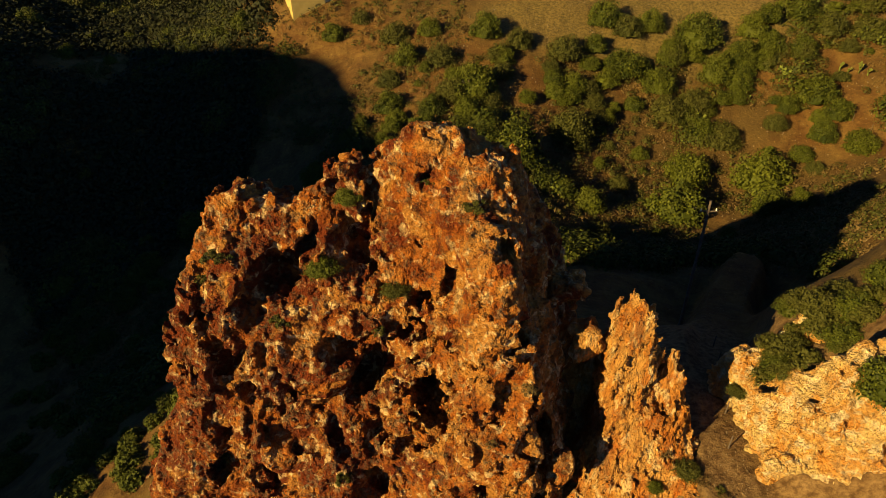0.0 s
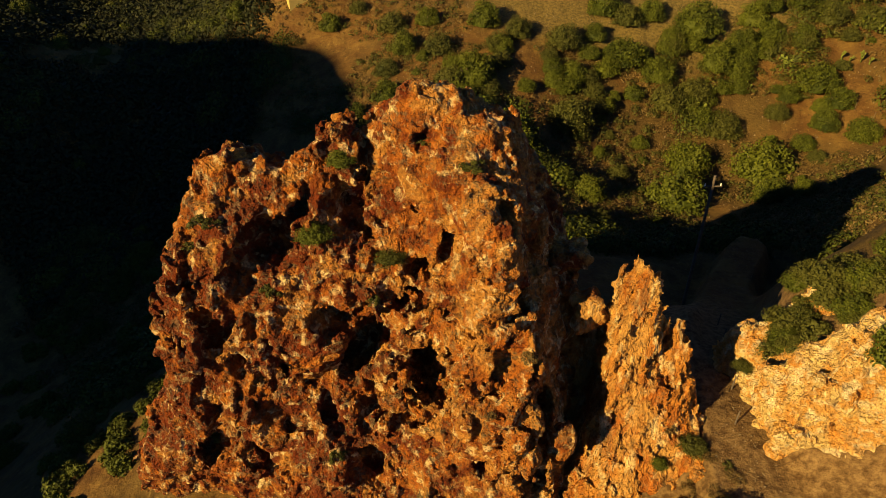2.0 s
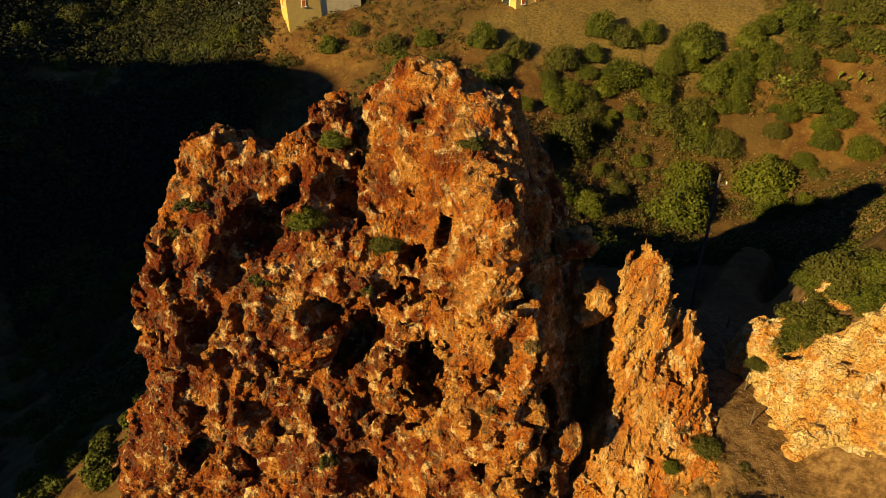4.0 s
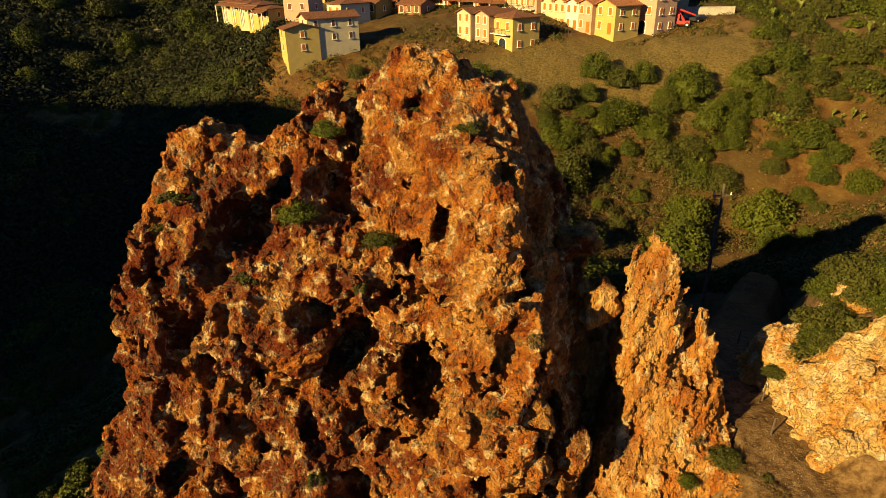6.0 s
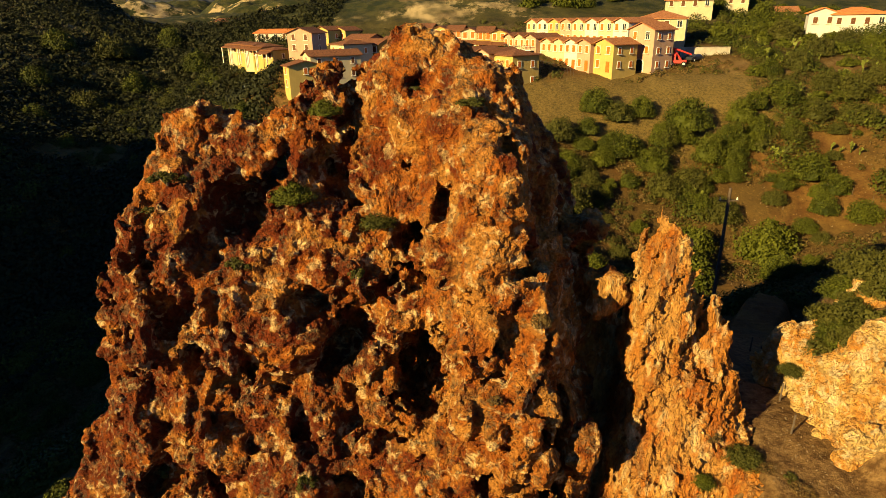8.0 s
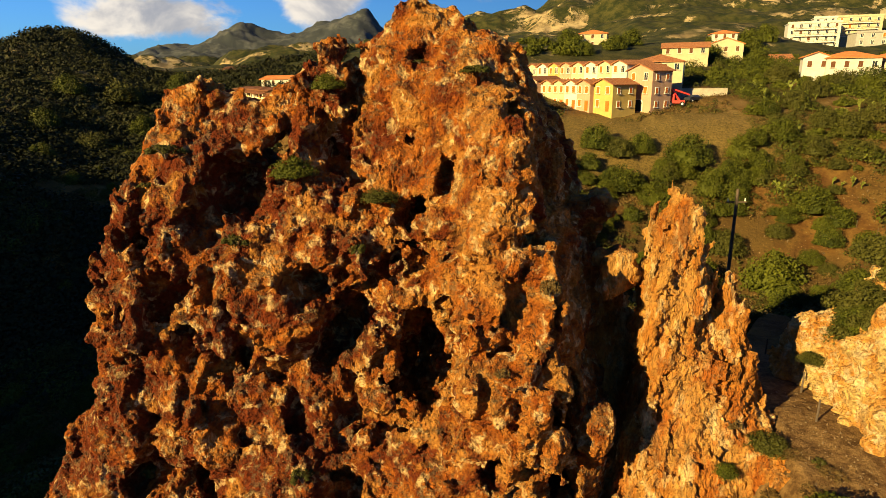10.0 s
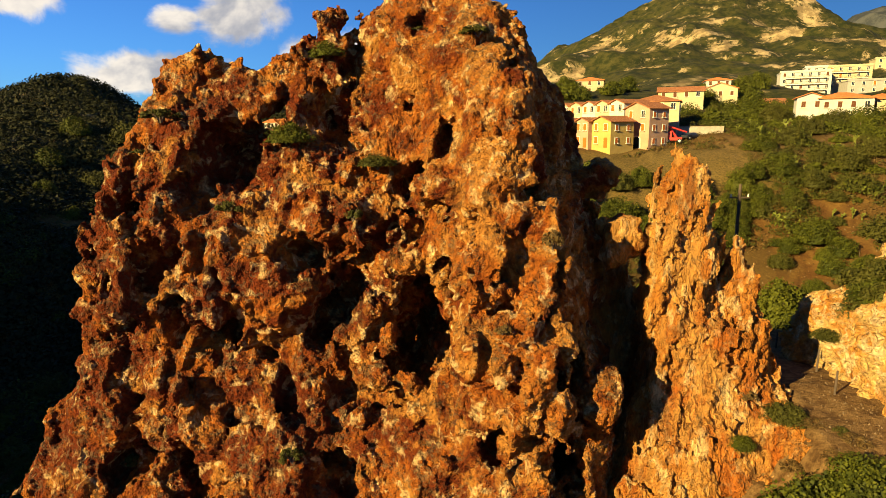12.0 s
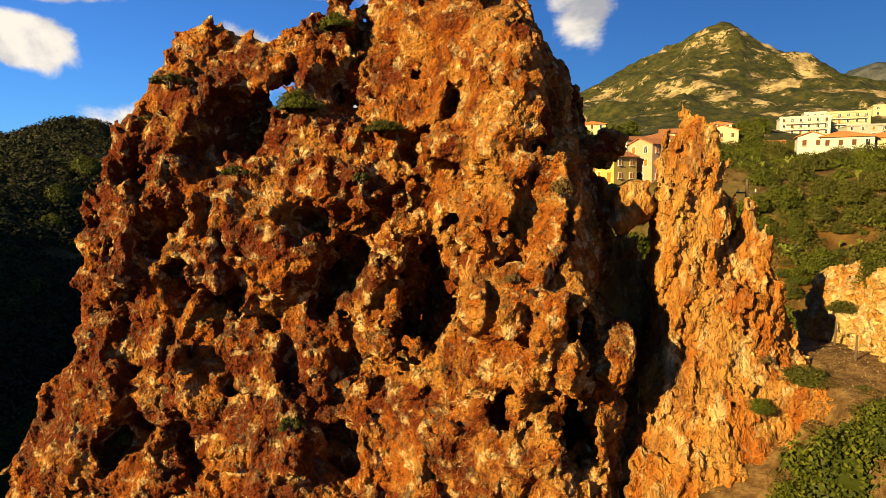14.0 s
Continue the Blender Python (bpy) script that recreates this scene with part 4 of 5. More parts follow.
def scatter_bushes():
    """Further single bushes that fill the slopes between the ones above."""
    rng = random.Random(11)
    taken = [(o.location.x, o.location.y, o.scale.x) for o in scene.objects if o.name.startswith("bush") and o.parent is None]
    count = 0
    while count < 100:
        a, r = rng.uniform(-0.66, 0.70), rng.uniform(62, 175)
        x, y = r * math.sin(a), r * math.cos(a)
        dense = float(flat_noise(np.array([x]), np.array([y]), 26.0, 2, 4.0)[0])
        if y > 117 and -45 < x < 66 and y < 240:
            continue
        if dense < -0.12 + 0.25 * (1 if 40 < x < 62 and 78 < y < 96 else 0) or 108 < y < 124 and 5 < x < 62:
            continue
        size = rng.uniform(0.9, 2.3)
        if any((x - tx) ** 2 + (y - ty) ** 2 < (0.75 * (size + ts)) ** 2 for tx, ty, ts in taken):
            continue
        bush(rng.choice((0, 0, 1, 2, 2, 3)), x, y, size, tall=rng.uniform(0.8, 1.1))
        taken.append((x, y, size))
        count += 1


scatter_bushes()


def thicket(seed, count, x0, x1, y0, y1, low, high, kinds=(0, 0, 1, 2, 3)):
    """Bushes that stand shoulder to shoulder."""
    rng = random.Random(seed)
    for _ in range(count):
        bush(rng.choice(kinds), rng.uniform(x0, x1), rng.uniform(y0, y1), rng.uniform(low, high), tall=rng.uniform(0.8, 1.05))


def far_thickets():
    """Bushes that run together on the farther slopes: one mesh."""
    rng = np.random.default_rng(37)
    vs = []
    for count, x0, x1, y0, y1, low, high in ((26, 62, 100, 100, 140, 1.6, 2.8), (10, 55, 80, 150, 172, 2.0, 3.2), (12, 100, 150, 170, 200, 2.0, 3.5), (16, 26, 64, 205, 232, 3.0, 4.6), (9, 76, 92, 158, 176, 2.0, 3.0), (8, 92, 108, 205, 225, 2.6, 3.6), (22, 72, 96, 128, 152, 1.4, 2.4), (50, -35, -21, 30, 44, 0.8, 1.7), (50, -62, -36, 45, 86, 1.0, 2.3)):
        for _ in range(count):
            x, y, s = rng.uniform(x0, x1), rng.uniform(y0, y1), rng.uniform(low, high)
            v, f = leaf_cloud(rng, 24, 0.70, 0.34, 1500, 0.075, 0.95)
            vs.append(v * s + np.array((x, y, ground_at(x, y) - 0.1 * s)))
    v = np.concatenate(vs)
    ob = link_mesh("bush_thickets", v, np.arange(len(v)).reshape(-1, 4), LEAF)
    tagged(ob, "dense dark green bush thickets on the farther slopes", "bushes", kind="stuff")


far_thickets()
thicket(31, 34, 8, 58, 99, 113, 1.8, 3.2)
thicket(35, 10, -10, 8, 85, 108, 1.6, 2.6)


def scrub(name, count, seed, mat, near, far, angle, leaves, size, leaf, label, keep):
    """Low scrub that nobody could count: many small clumps in one mesh."""
    rng = np.random.default_rng(seed)
    a = rng.uniform(-angle, angle, count * 3)
    r = near * (far / near) ** rng.random(count * 3)
    x, y = r * np.sin(a) + 1, r * np.cos(a) + 2
    ok = keep(x, y)
    x, y, r = x[ok][:count], y[ok][:count], r[ok][:count]
    z = ground_height(x, y)
    n = len(x)
    s = size * rng.uniform(0.5, 1.6, n) * (1 + r / 400)
    k = np.repeat(np.arange(n), leaves)
    d = rng.normal(size=(n * leaves, 3))
    d[:, 2] = np.abs(d[:, 2])
    d /= np.linalg.norm(d, axis=1)[:, None]
    p = np.stack([x, y, z], 1)[k] + d * (s[k] * rng.uniform(0.6, 1.0, n * leaves))[:, None]
    t = np.cross(d + 0.35 * rng.normal(size=d.shape), rng.normal(size=d.shape))
    t /= np.linalg.norm(t, axis=1)[:, None]
    b = np.cross(d, t)
    w = (leaf * s[k] * rng.uniform(0.7, 1.4, n * leaves))[:, None]
    v = np.stack([p - t * w, p - b * w * 0.7, p + t * w, p + b * w * 0.7], 1).reshape(-1, 3)
    ob = link_mesh(name, v, np.arange(len(v)).reshape(-1, 4), mat)
    return tagged(ob, label, "scrub", kind="stuff")


def off_track(x, y):
    bare = (y > 110) & (y < 128) & (x > 4) & (x < 60)
    road = (x > 12) & (x < 36) & (y < 58)
    return ~bare & ~road & (flat_noise(x, y, 18.0, 3, 6.0) > -0.15)


def thick_slopes(x, y):
    return off_track(x, y) & ((flat_noise(x, y, 30.0, 3, 8.0) > 0.08) | (x > 58) & (y > 96) & (flat_noise(x, y, 14.0, 2, 8.0) > -0.1)) & ~((y > 126) & (x > -45) & (x < 62))


scrub("green_undergrowth", 1300, 20, LEAF, 55, 210, 0.72, 230, 1.5, 0.07, "thick dark green undergrowth over the hillside", thick_slopes)
scrub("olive_undergrowth", 1100, 24, LEAF_OLIVE, 60, 210, 0.72, 190, 1.2, 0.075, "olive green undergrowth over the hillside", thick_slopes)
scrub("green_scrub", 8000, 21, LEAF_OLIVE, 55, 190, 0.72, 34, 0.55, 0.16, "low olive green scrub covering the hillside", off_track)
scrub("dry_scrub_tufts", 9500, 22, LEAF_DRY, 55, 150, 0.72, 26, 0.45, 0.17, "dry tan grass and scrub tufts on the slope", off_track)
# left slopes only, in the leaf colour darkened for shade
scrub("dark_scrub", 12000, 23, LEAF_SHADE, 95, 300, 0.72, 30, 1.15, 0.16, "far left slope scrub with leaf colours darkened for shade", lambda x, y: (flat_noise(x, y, 30.0, 3, 2.0) > -0.35) & (x < -35))


# ---- plants on and round the rocks ----
bpy.context.view_layer.update()


def rock_face(x, z):
    """The first rock met going into the picture at this place and height."""
    best = None
    for ob in list(great.children) + list(spire_rock.children) + [cliff]:
        hit, place, normal, face = ob.ray_cast((x, 5, z), (0, 1, 0))
        if hit and (best is None or place.y < best.y):
            best = place
    return best


for kind, x, z, size, tall in ((4, -11.4, 27.7, 0.8, 0.7), (0, -6.2, 26.6, 0.8, 0.9), (2, -2.4, 25.6, 0.75, 0.6), (4, -8.7, 23.8, 0.6, 1.0), (0, -4.6, 30.2, 0.7, 0.8), (4, 1.8, 30.8, 0.7, 0.6),
                               (5, 4.2, 23.0, 0.45, 1.4), (4, -3.4, 23.5, 0.4, 1.2), (4, -6.0, 13.8, 0.5, 1.2), (4, -14.2, 11.9, 0.5, 1.0), (4, -12.6, 26.2, 0.4, 0.6), (4, -0.6, 31.2, 0.4, 0.5), (5, 2.4, 20.0, 0.3, 1.0), (4, -13.4, 19.2, 0.3, 1.0)):
    spot = rock_face(x, z)
    if spot:
        bush(kind, spot.x, spot.y - 0.3 * size, 1.35 * size, spot.z - 0.15 * size, tall)


def drop(x, y, start=40.0):
    """The ground or rock below this place."""
    best = ground_at(x, y)
    for ob in (*spire_rock.children, cliff):
        hit, place, normal, face = ob.ray_cast((x, y, start), (0, 0, -1))
        if hit:
            best = max(best, place.z)
    return best


for kind, x, y, size, tall in ((2, 13.3, 23.2, 0.9, 0.8), (0, 11.6, 22.9, 0.6, 0.8), (0, 12.4, 19.4, 2.1, 0.9), (0, 11.2, 19.9, 1.3, 0.9), (0, 20.6, 21.7, 1.9, 1.0), (2, 17.2, 27.3, 0.7, 0.8),
                               (0, 19.3, 27.6, 1.3, 0.8), (2, 20.6, 28.6, 1.5, 0.8), (0, 22.2, 27.4, 1.4, 0.8), (2, 21.8, 30.2, 1.6, 0.8), (0, 23.8, 29.2, 1.6, 0.8), (2, 25.4, 28.2, 1.5, 0.8), (2, 24.4, 31.6, 1.7, 0.8), (0, 26.2, 31.0, 1.6, 0.8),
                               (2, 19.8, 30.2, 1.1, 0.8), (0, 22.8, 33.0, 1.4, 0.8), (5, 13.0, 21.6, 0.8, 0.7), (5, 14.0, 22.6, 0.6, 0.6), (5, 20.4, 25.8, 0.8, 0.6), (2, 24.8, 26.0, 1.1, 0.7), (5, 12.2, 24.0, 0.5, 0.8), (0, 14.0, 17.6, 1.2, 0.8),
                               (0, 13.6, 19.0, 1.5, 0.9), (5, 14.8, 21.4, 0.7, 0.6), (5, 12.6, 21.2, 0.6, 0.7), (5, 15.2, 19.6, 0.6, 0.6), (4, 14.6, 22.0, 0.4, 0.8), (5, 11.6, 21.4, 0.6, 0.8), (2, 14.9, 18.2, 0.9, 0.8), (5, 13.8, 20.6, 0.8, 0.6), (4, 12.9, 20.4, 0.7, 0.8)):
    bush(kind, x, y, size, drop(x, y) - 0.12 * size, tall)


def cliff_top_scrub():
    """Low bushes that run together on top of the cutting."""
    rng = np.random.default_rng(61)
    vs = []
    for _ in range(46):
        x, y, size = rng.uniform(18.4, 29.0), rng.uniform(25.9, 30.6), rng.uniform(0.55, 1.25)
        v, f = leaf_cloud(rng, 24, 0.70, 0.34, 1900, 0.06, 0.9)
        vs.append(v * size + np.array((x, y, drop(x, y) - 0.12 * size)))
    v = np.concatenate(vs)
    ob = link_mesh("cliff_top_scrub", v, np.arange(len(v)).reshape(-1, 4), LEAF_OLIVE)
    tagged(ob, "low olive green scrub on top of the pale cliff", "bushes", kind="stuff")


cliff_top_scrub()


# ---- the village ----
def wall_paint(name, colour):
    return plain(name, colour, 0.9, 0.14, 0.8)


WALLS = {
    "cream": wall_paint("cream_render", (0.395, 0.324, 0.190)),
    "yellow": wall_paint("yellow_render", (0.381, 0.268, 0.077)),
    "ochre": wall_paint("ochre_render", (0.282, 0.169, 0.035)),
    "pink": wall_paint("pink_render", (0.366, 0.225, 0.141)),
    "red": wall_paint("terracotta_render", (0.254, 0.113, 0.057)),
    "white": wall_paint("white_render", (0.437, 0.409, 0.339)),
    "grey": wall_paint("bare_concrete", (0.296, 0.275, 0.233)),
    "lime": wall_paint("lime_green_render", (0.423, 0.437, 0.113)),
}


def tile_material(name, a, b):
    m, g = material(name)
    at = g.node("ShaderNodeTexCoord").outputs["Object"]
    rows = g.node("ShaderNodeTexWave", {"Vector": at, "Scale": 1.6, "Distortion": 0.6, "Detail": 2.0}, bands_direction="X").outputs[1]
    col = g.mix(g.step(g.noise(at, 2.2, 6, 0.7), 0.35, 0.65), a, b)
    finish(g, col, 0.85, rows, 0.5, 0.06)
    return m


TILES = tile_material("terracotta_tiles", (0.20, 0.07, 0.025), (0.32, 0.14, 0.055))
TILES_BROWN = tile_material("brown_roof_tiles", (0.10, 0.04, 0.018), (0.18, 0.075, 0.032))
TILES_ORANGE = tile_material("bright_orange_tiles", (0.42, 0.12, 0.03), (0.52, 0.19, 0.055))
SHUTTER = plain("orange_shutter_paint", (0.42, 0.11, 0.015), 0.6, 0.2, 3.0)
SHUTTER_BROWN = plain("brown_shutter_paint", (0.10, 0.04, 0.016), 0.6, 0.2, 3.0)
FRAME = plain("pale_window_frame", (0.70, 0.62, 0.48), 0.7, 0.1, 3.0)
IRON = plain("dark_iron", (0.06, 0.055, 0.05), 0.5, 0.3, 6.0, 0.6)


def glass_material():
    m, g = material("window_glass")
    finish(g, (0.02, 0.025, 0.03), 0.08)
    return m


GLASS = glass_material()
_kit = {}


def box_data(sx, sy, sz):
    x, y = sx / 2, sy / 2
    v = [(-x, -y, 0), (x, -y, 0), (x, y, 0), (-x, y, 0), (-x, -y, sz), (x, -y, sz), (x, y, sz), (-x, y, sz)]
    return v, [(3, 2, 1, 0), (4, 5, 6, 7), (0, 1, 5, 4), (1, 2, 6, 5), (2, 3, 7, 6), (3, 0, 4, 7)]


def moved(data, dx=0, dy=0, dz=0):
    return [(a + dx, b + dy, c + dz) for a, b, c in data[0]], data[1]


def shared(key, name, make, mat):
    """Mesh data made once and shared by alike parts."""
    if key not in _kit:
        me = bpy.data.meshes.new(name)
        me.from_pydata(*[list(a) if i == 0 else a for i, a in enumerate((make()[0], [], make()[1]))])
        me.update()
        me.materials.append(mat)
        _kit[key] = me
    return _kit[key]


def part(name, me, parent, at=(0, 0, 0), turn=0.0, label=""):
    ob = new(name, me)
    ob.parent = parent
    ob.location, ob.rotation_euler = at, (0, 0, radians(turn))
    if label:
        ob["label"] = label
    return ob


def window_at(house, x, y, z, turn, w=0.95, h=1.35, shut=True, paint=None):
    """A window on a wall: frame with a sill, and either closed shutters or a pane."""
    paint = paint or SHUTTER

    def frame_shape():
        t = 0.09
        return joined([moved(box_data(t, 0.14, h + 2 * t), -w / 2 - t / 2, 0, -t), moved(box_data(t, 0.14, h + 2 * t), w / 2 + t / 2, 0, -t), moved(box_data(w, 0.14, t), 0, 0, h), moved(box_data(w + 0.5, 0.3, t), 0, -0.06, -t * 2)])

    win = part("window", shared(("frame", w, h), "window", frame_shape, FRAME), house, (x, y, z), turn)
    if shut:
        me = shared(("leaf", w, h, paint.name), "shutter", lambda: box_data(w / 2 - 0.02, 0.05, h), paint)
        part("shutter", me, win, (-w / 4, -0.04, 0))
        part("shutter", me, win, (w / 4, -0.04, 0))
    else:
        part("pane", shared(("pane", w, h), "pane", lambda: joined([box_data(w, 0.02, h)]), GLASS), win, (0, -0.01, 0))
        part("glazing_bar", shared(("bar", h), "glazing_bar", lambda: box_data(0.06, 0.06, h), FRAME), win, (0, -0.02, 0))
    return win


def door_at(house, x, y, z, turn, w=1.0, h=2.1, paint=None):
    def shape():
        return joined([box_data(w, 0.07, h), moved(box_data(w * 0.7, 0.05, h * 0.36), 0, -0.04, h * 0.1), moved(box_data(w * 0.7, 0.05, h * 0.36), 0, -0.04, h * 0.55)])
    paint = paint or SHUTTER
    return part("door", shared(("door", w, h, paint.name), "door", shape, paint), house, (x, y, z), turn)


def arch_at(house, x, y, z, turn, w=2.2, h=2.4, mat=None):
    """A dark arched opening with a pale surround standing proud of the wall."""
    n = 10
    rise = w * 0.32

    def ring(inner, depth):
        pts = [(-inner, 0.0)]
        for i in range(n + 1):
            a = math.pi * (1 - i / n)
            pts.append((inner * math.cos(a), h - rise + rise * inner / (w / 2) * math.sin(a)))
        return pts + [(inner, 0.0)]

    def surround():
        a, b = ring(w / 2, 0), ring(w / 2 + 0.22, 0)
        v, f = [], []
        for p, q in zip(a, b):
            v += [(p[0], -0.08, p[1]), (q[0], -0.08, q[1]), (p[0], 0.05, p[1]), (q[0], 0.05, q[1])]
        for i in range(len(a) - 1):
            o, k = 4 * i, 4 * i + 4
            f += [(o, k, k + 1, o + 1), (o, o + 2, k + 2, k), (o + 1, k + 1, k + 3, o + 3)]
        return v, f

    def leaf():
        a = ring(w / 2, 0)
        v = [(p[0], 0.0, p[1]) for p in a] + [(p[0], 0.03, p[1]) for p in a]
        k = len(a)
        return v, [tuple(range(k)), tuple(range(2 * k - 1, k - 1, -1))]

    s = part("arch_surround", shared(("arch", w, h), "arch_surround", surround, FRAME), house, (x, y, z), turn)
    part("arched_door", shared(("archleaf", w, h, (mat or GLASS).name), "arched_door", leaf, mat or GLASS), s, (0, -0.03, 0))
    return s


def balcony_at(house, x, y, z, turn, w=3.0, d=1.2, mat=None):
    slab = part("balcony", shared(("balcony", w, d, mat.name if mat else ""), "balcony", lambda: joined([moved(box_data(w, d, 0.18), 0, -d / 2)]), mat or FRAME), house, (x, y, z), turn)

    def rail():
        out = [moved(box_data(w, 0.06, 0.06), 0, -d + 0.05, 1.1)]
        k = max(int(w / 0.45), 2)
        for i in range(k + 1):
            out.append(moved(box_data(0.05, 0.05, 0.95), -w / 2 + 0.05 + (w - 0.1) * i / k, -d + 0.05, 0.16))
        return joined(out)
    part("railing", shared(("rail", w, d), "railing", rail, IRON), slab)
    return slab


def house(x, y, z, turn, w, d, storeys, wall, label, roof="gable_front", tiles=None, storey=2.75, columns=2, shut=True, paint=None, ground="windows", foot=3.0, side_columns=1, pitch=0.32, side_wall=None, balconies=False):
    """A rendered house. turn: degrees from facing -y; the base of the front's middle is at x, y, z."""
    root = new("house")
    root.matrix_basis = pose(x, y, z, 0, 0, turn)
    tagged(root, label, "house", "village houses")
    h = storeys * storey
    W, D = w / 2, d
    tiles = tiles or TILES
    paint = paint or SHUTTER
    v = [(-W, 0, -foot), (W, 0, -foot), (W, D, -foot), (-W, D, -foot), (-W, 0, h), (W, 0, h), (W, D, h), (-W, D, h)]
    f = [(0, 1, 5, 4), (1, 2, 6, 5), (2, 3, 7, 6), (3, 0, 4, 7)]
    over, thick = 0.45, 0.16
    if roof == "gable_front":
        r = W * pitch * 1.15
        v += [(0, 0, h + r), (0, D, h + r)]
        f[0], f[2] = (0, 1, 5, 8, 4), (2, 3, 7, 9, 6)
        s = r / W
        prof = [(-W - over, h - over * s), (0, h + r), (W + over, h - over * s)]
        rv = [(px, yy, pz + t) for t in (0.02, thick + 0.02) for yy in (-over, D + over) for px, pz in prof]
        rf = [(6, 7, 10, 9), (7, 8, 11, 10), (1, 0, 3, 4), (2, 1, 4, 5), (0, 1, 7, 6), (1, 2, 8, 7), (4, 3, 9, 10), (5, 4, 10, 11), (0, 6, 9, 3), (2, 5, 11, 8)]
    elif roof == "gable_side":
        r = D / 2 * pitch
        v += [(-W, D / 2, h + r), (W, D / 2, h + r)]
        f[1], f[3] = (1, 2, 6, 9, 5), (3, 0, 4, 8, 7)
        s = r / (D / 2)
        prof = [(-over, h - over * s), (D / 2, h + r), (D + over, h - over * s)]
        rv = [(xx, py, pz + t) for t in (0.02, thick + 0.02) for xx in (-W - over, W + over) for py, pz in prof]
        rf = [(6, 9, 10, 7), (7, 10, 11, 8), (0, 1, 4, 3), (1, 2, 5, 4), (0, 6, 7, 1), (1, 7, 8, 2), (3, 4, 10, 9), (4, 5, 11, 10), (0, 3, 9, 6), (2, 8, 11, 5)]
    elif roof == "hip":
        r, k = min(W, D / 2) * pitch, min(W, D / 2)
        rv = [(-W - over, -over, h), (W + over, -over, h), (W + over, D + over, h), (-W - over, D + over, h), (-W - over, -over, h + thick), (W + over, -over, h + thick), (W + over, D + over, h + thick), (-W - over, D + over, h + thick),
              (-W + k, D / 2, h + r + thick), (W - k, D / 2, h + r + thick)]
        rf = [(3, 2, 1, 0), (0, 1, 5, 4), (1, 2, 6, 5), (2, 3, 7, 6), (3, 0, 4, 7), (4, 5, 9, 8), (5, 6, 9), (6, 7, 8, 9), (7, 4, 8)]
    else:
        rv, rf = joined([moved(box_data(w + 0.5, d + 0.5, 0.3), 0, D / 2, h), moved(box_data(w + 0.5, 0.15, 0.5), 0, -0.2, h + 0.3)])
        tiles = WALLS[wall]
    wall_ob = link_mesh("wall", v, f, WALLS[wall], root)
    link_mesh("roof", rv, rf, tiles, root)
    for level in range(storeys):
        zz = level * storey + 0.95
        low = level == 0
        for c in range(columns):
            xx = -W + w * (c + 0.5) / columns
            if low and ground == "doors" and c == columns - 1:
                door_at(root, xx, -0.03, 0.02, 0, paint=paint)
            elif low and ground == "arch":
                if c == 0:
                    arch_at(root, 0, -0.03, 0.02, 0)
            elif low and ground == "none":
                continue
            else:
                window_at(root, xx, -0.03, zz, 0, shut=shut if (c + level) % 5 != 3 else not shut, paint=paint)
        if balconies and not low:
            balcony_at(root, 0, 0, level * storey, 0, round(w * 0.8, 1))
        for c in range(side_columns):
            yy = D * (c + 0.5) / side_columns
            window_at(root, W + 0.03, yy, zz, 90, 0.7, 1.1, shut, paint)
    return root


# -- houses --
BROWN = dict(tiles=TILES_BROWN, paint=SHUTTER_BROWN)
house(-68.8, 230.0, 28.6, -12, 24.1, 10, 2, "yellow", "long yellow apartment house with a brown tiled roof", "gable_side", storey=2.78, columns=7, shut=True, foot=3.0, pitch=0.2, **BROWN)
house(-50.5, 200.0, 25.4, -14, 14.3, 9, 2, "white", "white house with an orange tiled roof and shutters", "gable_side", storey=2.6, columns=5, tiles=TILES_ORANGE, paint=SHUTTER_BROWN, foot=4.0, pitch=0.22)
house(-38.2, 216.0, 29.6, -14, 15.9, 9, 1, "white", "long white house under a bright orange roof", "gable_side", storey=2.7, columns=5, tiles=TILES_ORANGE, paint=SHUTTER_BROWN, foot=3.0, pitch=0.22)
house(-25.9, 240.0, 27.0, -10, 14.2, 9, 3, "pink", "pink apartment block with white balconies", "gable_side", storey=2.6, columns=5, tiles=TILES_ORANGE, paint=SHUTTER_BROWN, balconies=True, foot=3.0, pitch=0.22)
house(-35.5, 165.0, 26.0, -20, 7.2, 7, 2, "pink", "pink village house with a brown roof", "gable_front", storey=2.5, columns=2, foot=4.9, **BROWN)
house(-31.6, 132.0, 20.3, -62, 4.4, 7, 2, "yellow", "tall narrow yellow house at the village edge", "gable_side", storey=2.53, columns=1, tiles=TILES_BROWN, side_columns=1, foot=4.3, pitch=0.25)
house(-27.8, 135.0, 22.0, -62, 5.6, 11, 2, "cream", "cream gabled house with a red tiled roof", "gable_front", storey=2.55, columns=1, side_columns=3, foot=3.0, pitch=0.3, **BROWN)
house(-34.0, 188.0, 28.2, -40, 5.6, 6, 1, "yellow", "yellow gabled village house among dark roofs", "gable_front", storey=3.1, columns=2, tiles=TILES_BROWN, foot=4.5)
house(-29.3, 190.0, 28.0, -40, 5.4, 6, 1, "yellow", "yellow gabled village house among dark roofs", "gable_front", storey=3.1, columns=2, tiles=TILES_BROWN, foot=4.0)
house(-24.5, 155.0, 25.6, -50, 6.3, 8, 1, "cream", "cream house with a wide brown roof", "hip", storey=2.9, columns=2, side_columns=2, tiles=TILES_BROWN, foot=4.1)
house(-17.8, 160.0, 25.6, -30, 6.5, 7, 1, "ochre", "ochre house in a shaded lane", "gable_side", storey=2.7, columns=3, foot=3.0, **BROWN)
